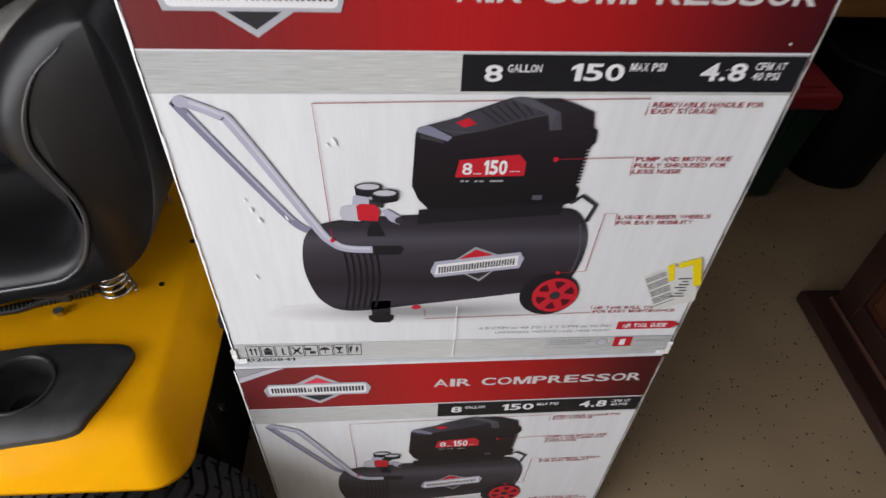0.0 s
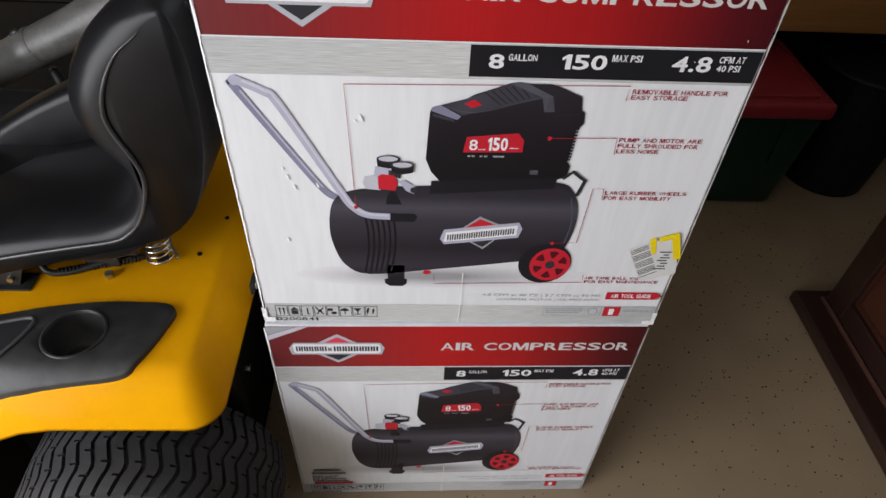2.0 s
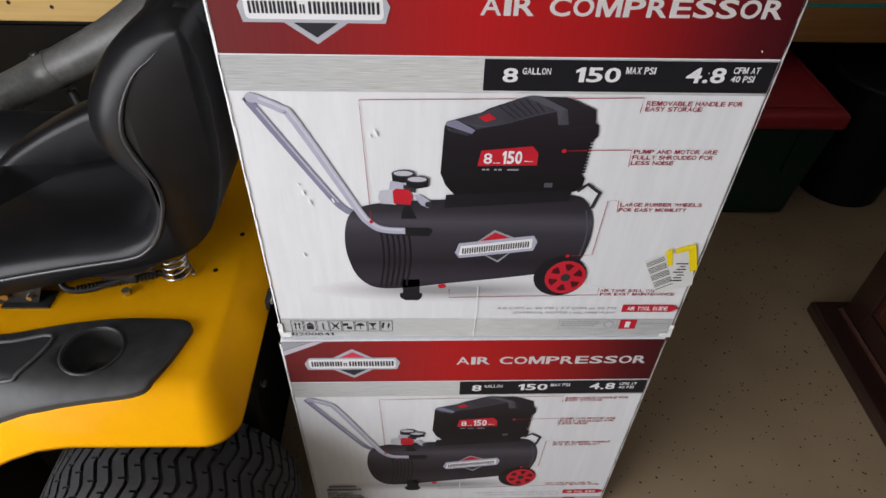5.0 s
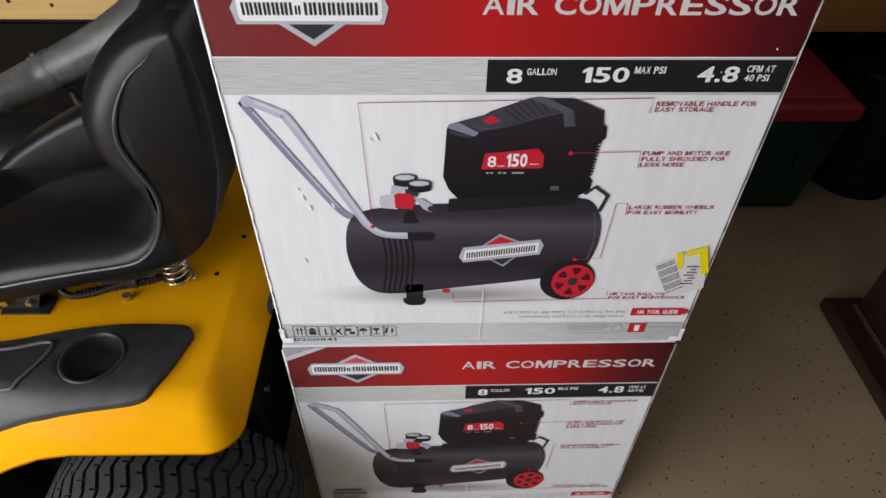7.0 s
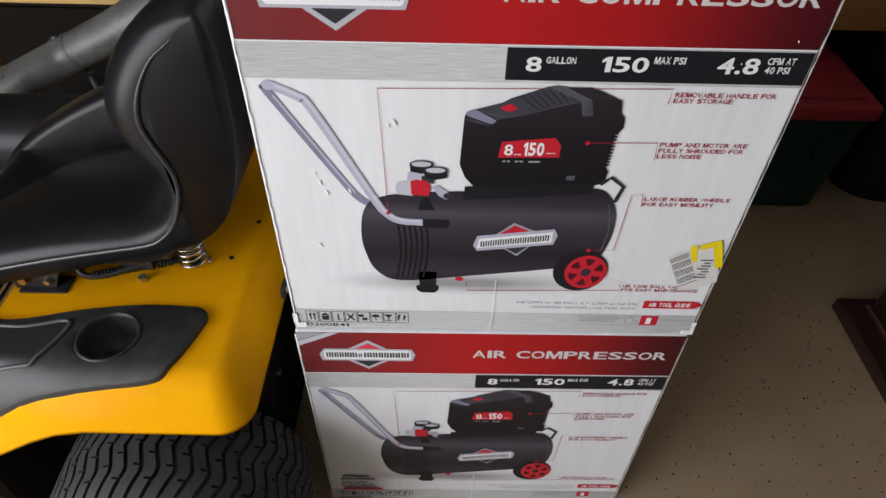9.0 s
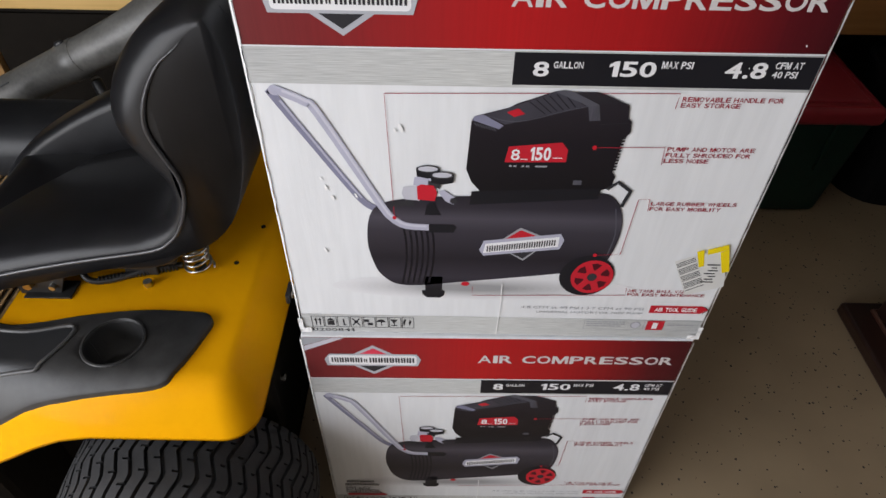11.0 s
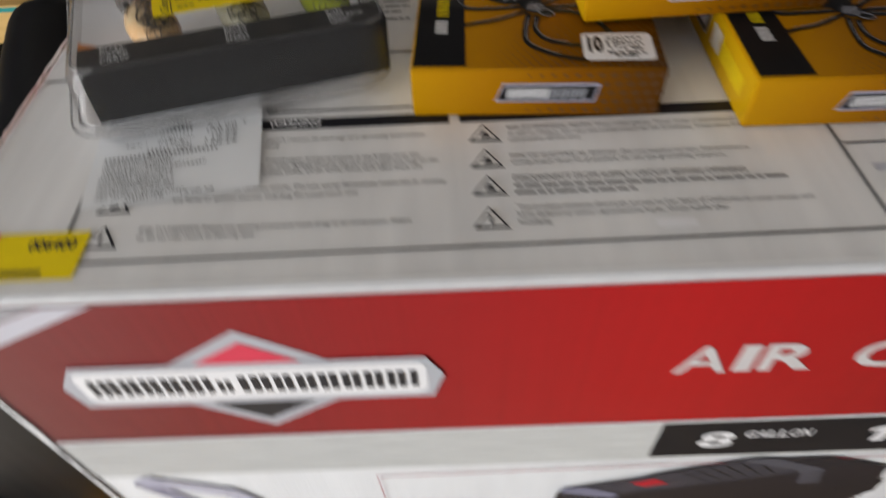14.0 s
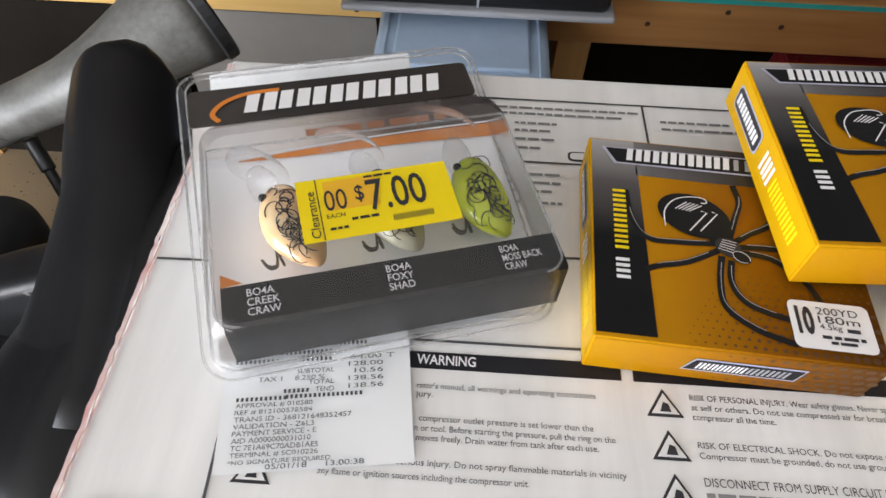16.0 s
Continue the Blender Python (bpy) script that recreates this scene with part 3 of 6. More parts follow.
    stroke("print_handle_gleam", smooth_line([(0.040, 0.4845), (0.0665, 0.4710), (0.0845, 0.4505), (0.1555, 0.3030), (0.1715, 0.2765), (0.1905, 0.2622), (0.222, 0.2592)], 5), 0.0038, M_GLEAM, p, F, c + 0.0004)
    stroke("print_handle_gleam", smooth_line([(0.128, 0.312), (0.106, 0.3475), (0.035, 0.4700)], 4), 0.0030, M_LAV, p, F, b + 0.0001)
    flat("print_tank", smooth_line([(0.131, 0.240), (0.140, 0.285), (0.165, 0.306), (0.23, 0.316), (0.36, 0.322), (0.46, 0.329), (0.494, 0.318), (0.513, 0.275), (0.511, 0.215), (0.49, 0.175), (0.42, 0.160), (0.30, 0.142), (0.19, 0.128), (0.150, 0.150), (0.134, 0.195)], 4, True), M_TANK, p, F, c)
    for k in range(6):
        u = 0.186 + 0.0085 * k
        stroke("print_tank_rib", smooth_line([(u - 0.004, 0.133 + 0.0006 * k), (u + 0.003, 0.18), (u + 0.004, 0.225), (u, 0.262)], 4), 0.0034, M_TANKRIB, p, F, c + 0.0001)
    stroke("print_tank_end", smooth_line([(0.503, 0.205), (0.507, 0.25), (0.498, 0.30)], 4), 0.002, M_DGREY, p, F, c + 0.00015)
    flat("print_foot", [(0.217, 0.150), (0.247, 0.150), (0.246, 0.118), (0.251, 0.116), (0.250, 0.106), (0.244, 0.099), (0.222, 0.099), (0.214, 0.106), (0.213, 0.116), (0.219, 0.118)], M_TANK, p, F, c)
    flat("print_valve", ellipse(0.284, 0.134, 0.007, 0.005, 12), M_REDINK, p, F, c)
    teeth = []
    for k in range(11):
        v = 0.424 - 0.0052 * k
        teeth += [(0.4865 - 0.0003 * k, v), (0.4865 - 0.0003 * k, v - 0.0026), (0.4825 - 0.0003 * k, v - 0.0030), (0.4825 - 0.0003 * k, v - 0.0050)]
    flat("print_shroud", [(0.285, 0.345), (0.277, 0.367), (0.281, 0.444), (0.284, 0.452), (0.329, 0.466), (0.338, 0.472), (0.384, 0.490), (0.395, 0.492), (0.410, 0.490), (0.439, 0.490), (0.455, 0.484), (0.481, 0.472), (0.484, 0.452), (0.489, 0.448), (0.491, 0.431), (0.487, 0.426)] + teeth + [(0.485, 0.359), (0.483, 0.339), (0.472, 0.335), (0.300, 0.326)], M_MOTOR, p, F, c + 0.0003)
    flat("print_shroud_base", [(0.284, 0.303), (0.286, 0.328), (0.470, 0.338), (0.468, 0.318)], M_BLACKINK, p, F, c + 0.0004)
    flat("print_shroud_lip", [(0.283, 0.446), (0.284, 0.452), (0.296, 0.455), (0.323, 0.439), (0.318, 0.433)], M_LAVD, p, F, d)
    flat("print_shroud_top", [(0.298, 0.456), (0.329, 0.466), (0.384, 0.489), (0.394, 0.488), (0.427, 0.469), (0.379, 0.456), (0.325, 0.440)], M_TOPINK, p, F, c + 0.00035)
    flat("print_strap", [(0.384, 0.490), (0.395, 0.492), (0.408, 0.490), (0.443, 0.472), (0.429, 0.469), (0.420, 0.474)], M_DGREY, p, F, d + 0.0001)
    flat("print_strap_side", [(0.429, 0.469), (0.443, 0.472), (0.448, 0.449), (0.434, 0.448)], M_STRAPINK, p, F, d + 0.0001)
    flats("print_top_fins", [[(0.414 + 0.0075 * k, 0.4885 - 0.0012 * k), (0.4165 + 0.0075 * k, 0.4885 - 0.0012 * k), (0.4475 + 0.0062 * k, 0.4735), (0.4455 + 0.0062 * k, 0.4735)] for k in range(6)], M_CHARCOAL, p, F, d)
    stroke("print_shroud_edge", [(0.449, 0.443), (0.484, 0.446)], 0.0011, M_CHARCOAL, p, F, d + 0.0001)
    stroke("print_shroud_edge", smooth_line([(0.296, 0.4545), (0.34, 0.445), (0.40, 0.462), (0.428, 0.4695)], 4), 0.0010, M_DGREY, p, F, d + 0.0001)
    flats("print_ribs", [[(0.352 + 0.0085 * k, 0.4755 + 0.0026 * k), (0.3535 + 0.0085 * k, 0.476 + 0.0026 * k), (0.376 + 0.0075 * k, 0.4575 + 0.0022 * k), (0.3745 + 0.0075 * k, 0.457 + 0.0022 * k)] for k in range(6)], M_BLACKINK, p, F, d)
    flats("print_vent", [[(0.2845 + 0.0036 * k, 0.4425 - 0.001 * k), (0.286 + 0.0036 * k, 0.4425 - 0.001 * k), (0.289 + 0.0036 * k, 0.437 - 0.001 * k), (0.2875 + 0.0036 * k, 0.437 - 0.001 * k)] for k in range(8)], M_DGREY, p, F, d + 0.0001)
    flat("print_spark", [(0.326, 0.459), (0.336, 0.452), (0.350, 0.457), (0.340, 0.465)], M_REDINK, p, F, d + 0.0002)
    flat("print_label", [(0.329, 0.380), (0.333, 0.406), (0.404, 0.414), (0.413, 0.402), (0.413, 0.382)], M_REDINK, p, F, d)
    text("label_figure", "8", 0.337, 0.384, 0.349, 0.402, M_WINK, p, F, d + 0.0003, 0.03)
    wide_text("label_figure", "150", 0.3630, 0.384, 0.3910, 0.406, M_WINK, p, F, d + 0.0003, 0.03)
    singles("label_word", word_bars(0.3505, 0.3610, 0.3850, 0.0014, 61) + word_bars(0.3945, 0.4070, 0.3880, 0.0014, 62), M_WINK, p, F, d + 0.0003)
    flats("label_small_print", [rect(u, 0.3725, u + w, 0.3752) for u, w in ((0.336, 0.004), (0.342, 0.004), (0.353, 0.004), (0.359, 0.005), (0.372, 0.016))], M_GREYINK, p, F, d)
    flat("print_switch", rect(0.428, 0.343, 0.440, 0.351), M_DGREY, p, F, d)
    # mark on the tank
    flat("tank_mark_diamond", [(0.325, 0.224), (0.363, 0.260), (0.412, 0.236), (0.373, 0.190)], M_GREYINK, p, F, d)
    flat("tank_mark_top", [(0.338, 0.233), (0.364, 0.255), (0.394, 0.241)], M_REDINK, p, F, d + 0.0002)
    flat("tank_mark_foot", [(0.340, 0.215), (0.372, 0.195), (0.402, 0.225)], M_CHARCOAL, p, F, d + 0.0002)
    flat("tank_mark_bar_edge", [(0.303, 0.212), (0.309, 0.232), (0.425, 0.249), (0.432, 0.236), (0.427, 0.217), (0.310, 0.200)], M_LAV, p, F, d + 0.0003)
    flat("tank_mark_bar", [(0.309, 0.206), (0.312, 0.226), (0.424, 0.243), (0.424, 0.222)], M_WINK, p, F, d + 0.0005)
    flats("tank_mark_letters", twin_bars(0.3145, 0.2095, 0.4205, 0.2215, 14, 0.2, 0.0, 0.36, 0.155), M_CHARCOAL, p, F, d + 0.0007)
    # wheel
    flat("print_tyre", ellipse(0.479, 0.158, 0.044, 0.046), M_BLACKINK, p, F, d)
    flat("print_rim", ellipse(0.488, 0.156, 0.034, 0.038), M_REDINK, p, F, d + 0.0002)
    holes = []
    for k in range(6):
        a0, a1 = radians(60 * k + 4), radians(60 * k + 40)
        am = (a0 + a1) / 2
        holes.append([(0.488 + 0.034 * r * math.cos(a), 0.156 + 0.038 * r * math.sin(a)) for r, a in ((0.80, a0), (0.84, am), (0.80, a1), (0.42, am + 0.12), (0.42, am - 0.12))])
    singles("print_rim_hole", holes, M_DREDK, p, F, d + 0.0004)
    flat("print_hub", ellipse(0.488, 0.156, 0.008, 0.009, 14), M_CHARCOAL, p, F, d + 0.0005)
    # gauges and regulator
    flat("print_regulator_post", [(0.219, 0.282), (0.221, 0.298), (0.226, 0.306), (0.234, 0.306), (0.236, 0.298), (0.243, 0.282)], M_BLACKINK, p, F, c + 0.0005)
    flat("print_bracket", [(0.166, 0.297), (0.168, 0.307), (0.203, 0.309), (0.205, 0.299)], M_CHARCOAL, p, F, c + 0.0006)
    flat("print_regulator", [(0.186, 0.322), (0.189, 0.334), (0.212, 0.337), (0.212, 0.309), (0.190, 0.311)], M_SHADE, p, F, d)
    flat("print_knob", [(0.209, 0.311), (0.208, 0.335), (0.214, 0.339), (0.232, 0.337), (0.237, 0.325), (0.234, 0.309)], M_REDINK, p, F, d + 0.0001)
    flat("print_outlet", [(0.238, 0.327), (0.247, 0.329), (0.262, 0.317), (0.266, 0.308), (0.260, 0.303), (0.249, 0.309)], M_LAV, p, F, d)
    flat("print_outlet_end", ellipse(0.261, 0.310, 0.0058, 0.0056, 12), M_CHARCOAL, p, F, d + 0.0002)
    flat("print_manifold", [(0.203, 0.337), (0.205, 0.352), (0.222, 0.356), (0.240, 0.348), (0.240, 0.334)], M_LAV, p, F, d - 0.0001)
    flat("print_manifold_shade", [(0.224, 0.338), (0.224, 0.346), (0.242, 0.343), (0.241, 0.331)], M_CHARCOAL, p, F, d)
    for k, (gu, gv) in enumerate(((0.224, 0.362), (0.244, 0.352))):
        o = d + 0.0003 + 0.0004 * k
        flat("print_gauge", [(gu - 0.0165, gv + 0.004), (gu + 0.0165, gv + 0.004), (gu + 0.0155, gv - 0.009), (gu, gv - 0.0125), (gu - 0.0155, gv - 0.009)], M_BLACKINK, p, F, o)
        flat("print_gauge_rim", ellipse(gu, gv + 0.004, 0.0168, 0.0066, 20), M_CHARCOAL, p, F, o + 0.0001)
        flat("print_gauge_face", ellipse(gu, gv + 0.0045, 0.0138, 0.0046, 20), M_SHADE, p, F, o + 0.0002)
    singles("print_fitting", [[(0.225, 0.247), (0.225, 0.264), (0.262, 0.264), (0.267, 0.258), (0.262, 0.247)]], M_BLACKINK, p, F, d)
    stroke("print_hook", [(0.478, 0.336), (0.492, 0.349), (0.512, 0.333), (0.505, 0.305), (0.497, 0.308)], 0.006, M_CHARCOAL, p, F, d)
    # callouts
    for pts in ([(0.174, 0.276), (0.169, 0.483), (0.541, 0.490), (0.540, 0.468)], [(0.448, 0.407), (0.542, 0.409), (0.544, 0.381)], [(0.545, 0.297), (0.543, 0.319), (0.527, 0.319), (0.523, 0.208), (0.487, 0.206)], [(0.296, 0.128), (0.297, 0.107), (0.550, 0.114), (0.549, 0.131)]):
        stroke("callout_line", pts, 0.0011, M_DREDINK, p, F, c + 0.00025 if len(pts) == 4 and pts[0][0] < 0.2 else e)
    singles("callout_dot", [ellipse(u, v, 0.0032, 0.0036, 10) for u, v in ((0.174, 0.276), (0.448, 0.407), (0.484, 0.206))], M_REDINK, p, F, e + 0.0003)
    for words, u0, v1, u1 in (("REMOVABLE HANDLE FOR", 0.546, 0.485, 0.674), ("EASY STORAGE", 0.546, 0.4765, 0.622), ("PUMP AND MOTOR ARE", 0.546, 0.409, 0.664), ("FULLY SHROUDED FOR", 0.546, 0.3995, 0.661), ("LESS NOISE", 0.546, 0.390, 0.607),
                              ("LARGE RUBBER WHEELS", 0.547, 0.314, 0.671), ("FOR EASY MOBILITY", 0.547, 0.304, 0.650), ("AIR TANK BALL VALVE", 0.553, 0.127, 0.662), ("FOR EASY MAINTENANCE", 0.554, 0.118, 0.682)):
        wide_text("callout_text", words, u0, v1 - 0.0068, u1, v1, M_DREDINK, p, F, b, 0.010)
    text("small_print", "4.8 CFM at 40 PSI | 3.7 CFM at 90 PSI", 0.381, 0.0735, 0.589, 0.0815, M_GREYINK, p, F, b)
    text("small_print", "UNIVERSAL MOTOR | OIL-FREE PUMP", 0.408, 0.0625, 0.590, 0.0695, M_GREYINK, p, F, b)
    flat("guide_arrow", [(0.600, 0.069), (0.600, 0.088), (0.688, 0.088), (0.703 - 0.004, 0.0785), (0.688, 0.069)], M_REDINK, p, F, b)
    wide_text("guide_text", "AIR TOOL GUIDE", 0.609, 0.0735, 0.680, 0.0835, M_WINK, p, F, c, 0.03)
    stroke("guide_arrow_edge", [(0.691, 0.0875), (0.7, 0.0785), (0.691, 0.0695)], 0.0014, M_CHARCOAL, p, F, c)
    # base band: handling signs and boxes
    for k in range(8):
        u = 0.019 + 0.0226 * k
        flats("handling_sign", [rect(u, 0.016, u + 0.0212, 0.0172), rect(u, 0.0436, u + 0.0212, 0.0448), rect(u, 0.0172, u + 0.001, 0.0436), rect(u + 0.0202, 0.0172, u + 0.0212, 0.0436)], M_CHARCOAL, p, F, b)
    sg = [[rect(0.0255, 0.021, 0.0275, 0.034), [(0.0235, 0.034), (0.0295, 0.034), (0.0265, 0.040)], rect(0.0325, 0.021, 0.0345, 0.034), [(0.0305, 0.034), (0.0365, 0.034), (0.0335, 0.040)]],
          [[(0.045, 0.033), (0.060, 0.033), (0.0525, 0.041)], rect(0.0465, 0.021, 0.0585, 0.032)],
          [rect(0.074, 0.021, 0.0765, 0.038), rect(0.0765, 0.021, 0.080, 0.023)],
          [[(0.089, 0.021), (0.092, 0.021), (0.105, 0.040), (0.102, 0.040)], [(0.102, 0.021), (0.105, 0.021), (0.092, 0.040), (0.089, 0.040)], rect(0.0935, 0.029, 0.1005, 0.034)],
          [rect(0.111, 0.031, 0.120, 0.038), rect(0.117, 0.022, 0.126, 0.029)],
          [[(0.133, 0.031), (0.149, 0.031), (0.146, 0.037), (0.141, 0.039), (0.136, 0.037)], rect(0.1402, 0.022, 0.1418, 0.031)],
          [[(0.156, 0.039), (0.171, 0.039), (0.1645, 0.030), (0.1625, 0.030)], rect(0.1625, 0.0235, 0.1645, 0.030), rect(0.158, 0.0215, 0.169, 0.0235)],
          [[(0.181, 0.040), (0.185, 0.040), (0.181, 0.021), (0.179, 0.030)], [(0.191, 0.040), (0.194, 0.034), (0.190, 0.021), (0.189, 0.031)]]]
    for polys in sg:
        flats("handling_symbol", polys, M_CHARCOAL, p, F, b)
    wide_text("model_number", "0200841", 0.018, 0.0045, 0.092, 0.0125, M_CHARCOAL, p, F, b, 0.01)
    for u0, u1 in ((0.495, 0.600), (0.604, 0.694)):
        flats("notice_box", [rect(u0, 0.023, u1, 0.0238), rect(u0, 0.0516 - 0.003, u1, 0.0524 - 0.003), rect(u0, 0.0238, u0 + 0.0008, 0.0486), rect(u1 - 0.0008, 0.0238, u1, 0.0486)], M_GREYINK, p, F, b)
    flats("notice_lines", word_bars(0.499, 0.566, 0.042, 0.0028, 3) + word_bars(0.499, 0.566, 0.0365, 0.0028, 4) + word_bars(0.499, 0.560, 0.031, 0.0028, 5), M_GREYINK, p, F, b)
    flats("notice_line", word_bars(0.640, 0.690, 0.036, 0.003, 6), M_GREYINK, p, F, b)
    flat("notice_seal", ellipse(0.585, 0.036, 0.009, 0.0095, 20), M_GREYINK, p, F, b)
    flat("notice_seal_face", ellipse(0.585, 0.036, 0.0072, 0.0077, 20), M_SHADE, p, F, c)
    flat("warranty_square", rect(0.604, 0.0238, 0.634, 0.0486), M_REDINK, p, F, c)
    text("warranty_figure", "1", 0.614, 0.028, 0.623, 0.044, M_WINK, p, F, d, 0.05)
    stroke("board_crease", [(0.343, 0.003), (0.345, 0.07), (0.3445, 0.135)], 0.0014, M_TORN, p, F, e + 0.0004, "thin pale crease")
    rnd = random.Random(31 if upper else 32)
    for ue, s in ((0.0, 1), (W, -1)):
        wear = bmesh.new()
        prev = None
        for k in range(41):
            z = 0.004 + (H - 0.008) * k / 40
            w = rnd.uniform(0.0003, 0.0021)
            cur = [wear.verts.new((ue - s * 0.0016, -0.0012, z)), wear.verts.new((ue + s * w, -0.0020, z + rnd.uniform(-0.004, 0.004)))]
            if prev:
                wear.faces.new((prev[0], prev[1], cur[1], cur[0]))
            prev = cur
        part("worn_edge", wear, M_TORN, p, "frayed white board edge")
    if upper:
        for u, v, du, dv in ((-0.003, 0.004, 0.020, 0.012), (-0.004, 0.012, 0.008, 0.028), (W - 0.020, 0.002, 0.022, 0.010), (W - 0.006, 0.006, 0.008, 0.030)):
            bm = bmesh.new()
            bmesh.ops.create_grid(bm, x_segments=6, y_segments=6, size=0.5)
            for q in bm.verts:
                x, z = u + (q.co.x + 0.5) * du, v + (q.co.y + 0.5) * dv
                q.co = Vector((x, -0.0028 - 0.003 * abs(noise.noise((x * 160, z * 160, 3))), z + 0.003 * noise.noise((x * 120, z * 120, 8))))
            part("crushed_corner", bm, M_TORN, p, "crushed torn carton corner")
        # torn price label near the corner and scuffs through the ink
        st = thing_part(p, "price_label", [(0.611, 0.196), (0.648, 0.118), (0.705, 0.140), (0.700, 0.166), (0.677, 0.226)], M_STICKER, F, 0.0030)
        flats("barcode", [[(0.615 + 0.0016 * k + 0.0 * j, 0.190 - 0.0032 * k + 0.0), (0.6155 + 0.0016 * k, 0.1885 - 0.0032 * k), (0.645 + 0.0016 * k - 0.004, 0.2045 - 0.0032 * k), (0.6445 + 0.0016 * k - 0.004, 0.206 - 0.0032 * k)] for k in range(20) for j in (0,) if k % 5 != 3], M_CHARCOAL, st, F, 0.0034)
        flats("yellow_patch", [[(0.640, 0.218), (0.652, 0.184), (0.659, 0.187), (0.650, 0.2225)], [(0.655, 0.2230), (0.658, 0.2120), (0.688, 0.2235), (0.684, 0.2340)], [(0.676, 0.2180), (0.692, 0.1720), (0.703, 0.1760), (0.688, 0.2235)]], M_YELLOWTAG, st, F, 0.0034)
        flats("label_print", [rect(0.664 + 0.004 * (k % 3), 0.150 + 0.0065 * k, 0.684 - 0.003 * (k % 2), 0.1525 + 0.0065 * k) for k in range(7)], M_TEXTGREY, st, F, 0.0037)
        for u, v, s in ((0.188, 0.432, 0.011), (0.180, 0.428, 0.007), (0.078, 0.330, 0.009), (0.086, 0.312, 0.009), (0.120, 0.316, 0.007), (0.073, 0.345, 0.006), (0.064, 0.205, 0.008), (0.672, 0.556, 0.003), (0.6145, 0.526, 0.0024)):
            rnd = random.Random(int(u * 1000))
            bm = bmesh.new()
            ring = [bm.verts.new(F @ Vector((u + 0.7 * s * (rnd.uniform(0.25, 0.5) * math.cos(t * 0.9) - 0.3 * math.sin(t * 0.9)), v + 0.75 * s * rnd.uniform(0.6, 1.0) * math.sin(t * 0.9), 0.0017))) for t in range(7)]
            tip = bm.verts.new(F @ Vector((u + 0.2 * s, v + 0.15 * s, 0.0021)))
            for k in range(7):
                bm.faces.new((ring[k], ring[(k + 1) % 7], tip))
            part("torn_flake", bm, M_TORN, p, "scuffed paper flake")
    else:
        flats("shipping_label_bars", blocks(0.034, 0.118, 0.098, 0.128, 22, 0.35) + blocks(0.028, 0.103, 0.110, 0.113, 26, 0.35), M_BLACKINK, p, F, e)
        flats("shipping_label_marks", word_bars(0.028, 0.052, 0.094, 0.0022, 41) + word_bars(0.070, 0.092, 0.094, 0.0022, 42), M_TEXTGREY, p, F, e)
        for k, (words, u1) in enumerate((("DEPT 00010", 0.086), ("PO 4253906762", 0.108), ("ITEM 564204406", 0.113))):
            text("shipping_label_line", words, 0.028, 0.0845 - 0.0095 * k, u1, 0.0915 - 0.0095 * k, M_BLACKINK, p, F, e, 0.05)
        flat("red_label_strip", [(0.030, 0.052), (0.030, 0.062), (0.120, 0.062), (0.127, 0.057), (0.120, 0.052)], M_REDINK, p, F, e)


def thing_part(parent, name, pts, material, face, n):
    return flat(name, pts, material, parent, face, n)


upper_carton = thing("carton_upper", pose(0, 0, H + 0.0005), "white and red printed cardboard box, scuffed, stacked on an identical box", "box", "stacked cartons")
lower_carton = thing("carton_lower", pose(-0.0042, -0.0101, 0, 0, 0, 0.54), "white and red printed cardboard box standing on the floor", "box", "stacked cartons")
carton_body(upper_carton, 1)
carton_body(lower_carton, 2)
printed_front(upper_carton, True)
printed_front(lower_carton, False)

# printing on the lid of the upper carton
T1 = Matrix.Translation((0, 0, H))
a, b, c = 0.0006, 0.0010, 0.0014
flat("lid_face", rect(0.004, 0.004, W - 0.004, D - 0.004), M_TOPW, upper_carton, T1, 0.0003)
LW = 0.0013
for pts in ([(0.058, 0.018), (0.640, 0.022)], [(0.058, 0.018), (0.050, 0.276)], [(0.050, 0.276), (0.640, 0.276)], [(0.640, 0.022), (0.640, 0.276)], [(0.398, 0.022), (0.396, 0.100)], [(0.130, 0.112), (0.225, 0.112)], [(0.251, 0.276), (0.251, 0.205)], [(0.160, 0.225), (0.250, 0.225)], [(0.12, 0.160), (0.235, 0.162)], [(0.398, 0.072), (0.64, 0.072)], [(0.003, 0.147), (0.036, 0.1475)]):
    stroke("lid_rule", pts, LW, M_TEXTGREY, upper_carton, T1, b)
flat("warning_bar", rect(0.062, 0.0985, 0.2205, 0.1065), M_BLACKINK, upper_carton, T1, a)
flat("warning_bar", rect(0.2255, 0.0985, 0.398, 0.1065), M_BLACKINK, upper_carton, T1, a)
text("warning_word", "WARNING", 0.1325, 0.1003, 0.1580, 0.1051, M_WINK, upper_carton, T1, b, 0.03)
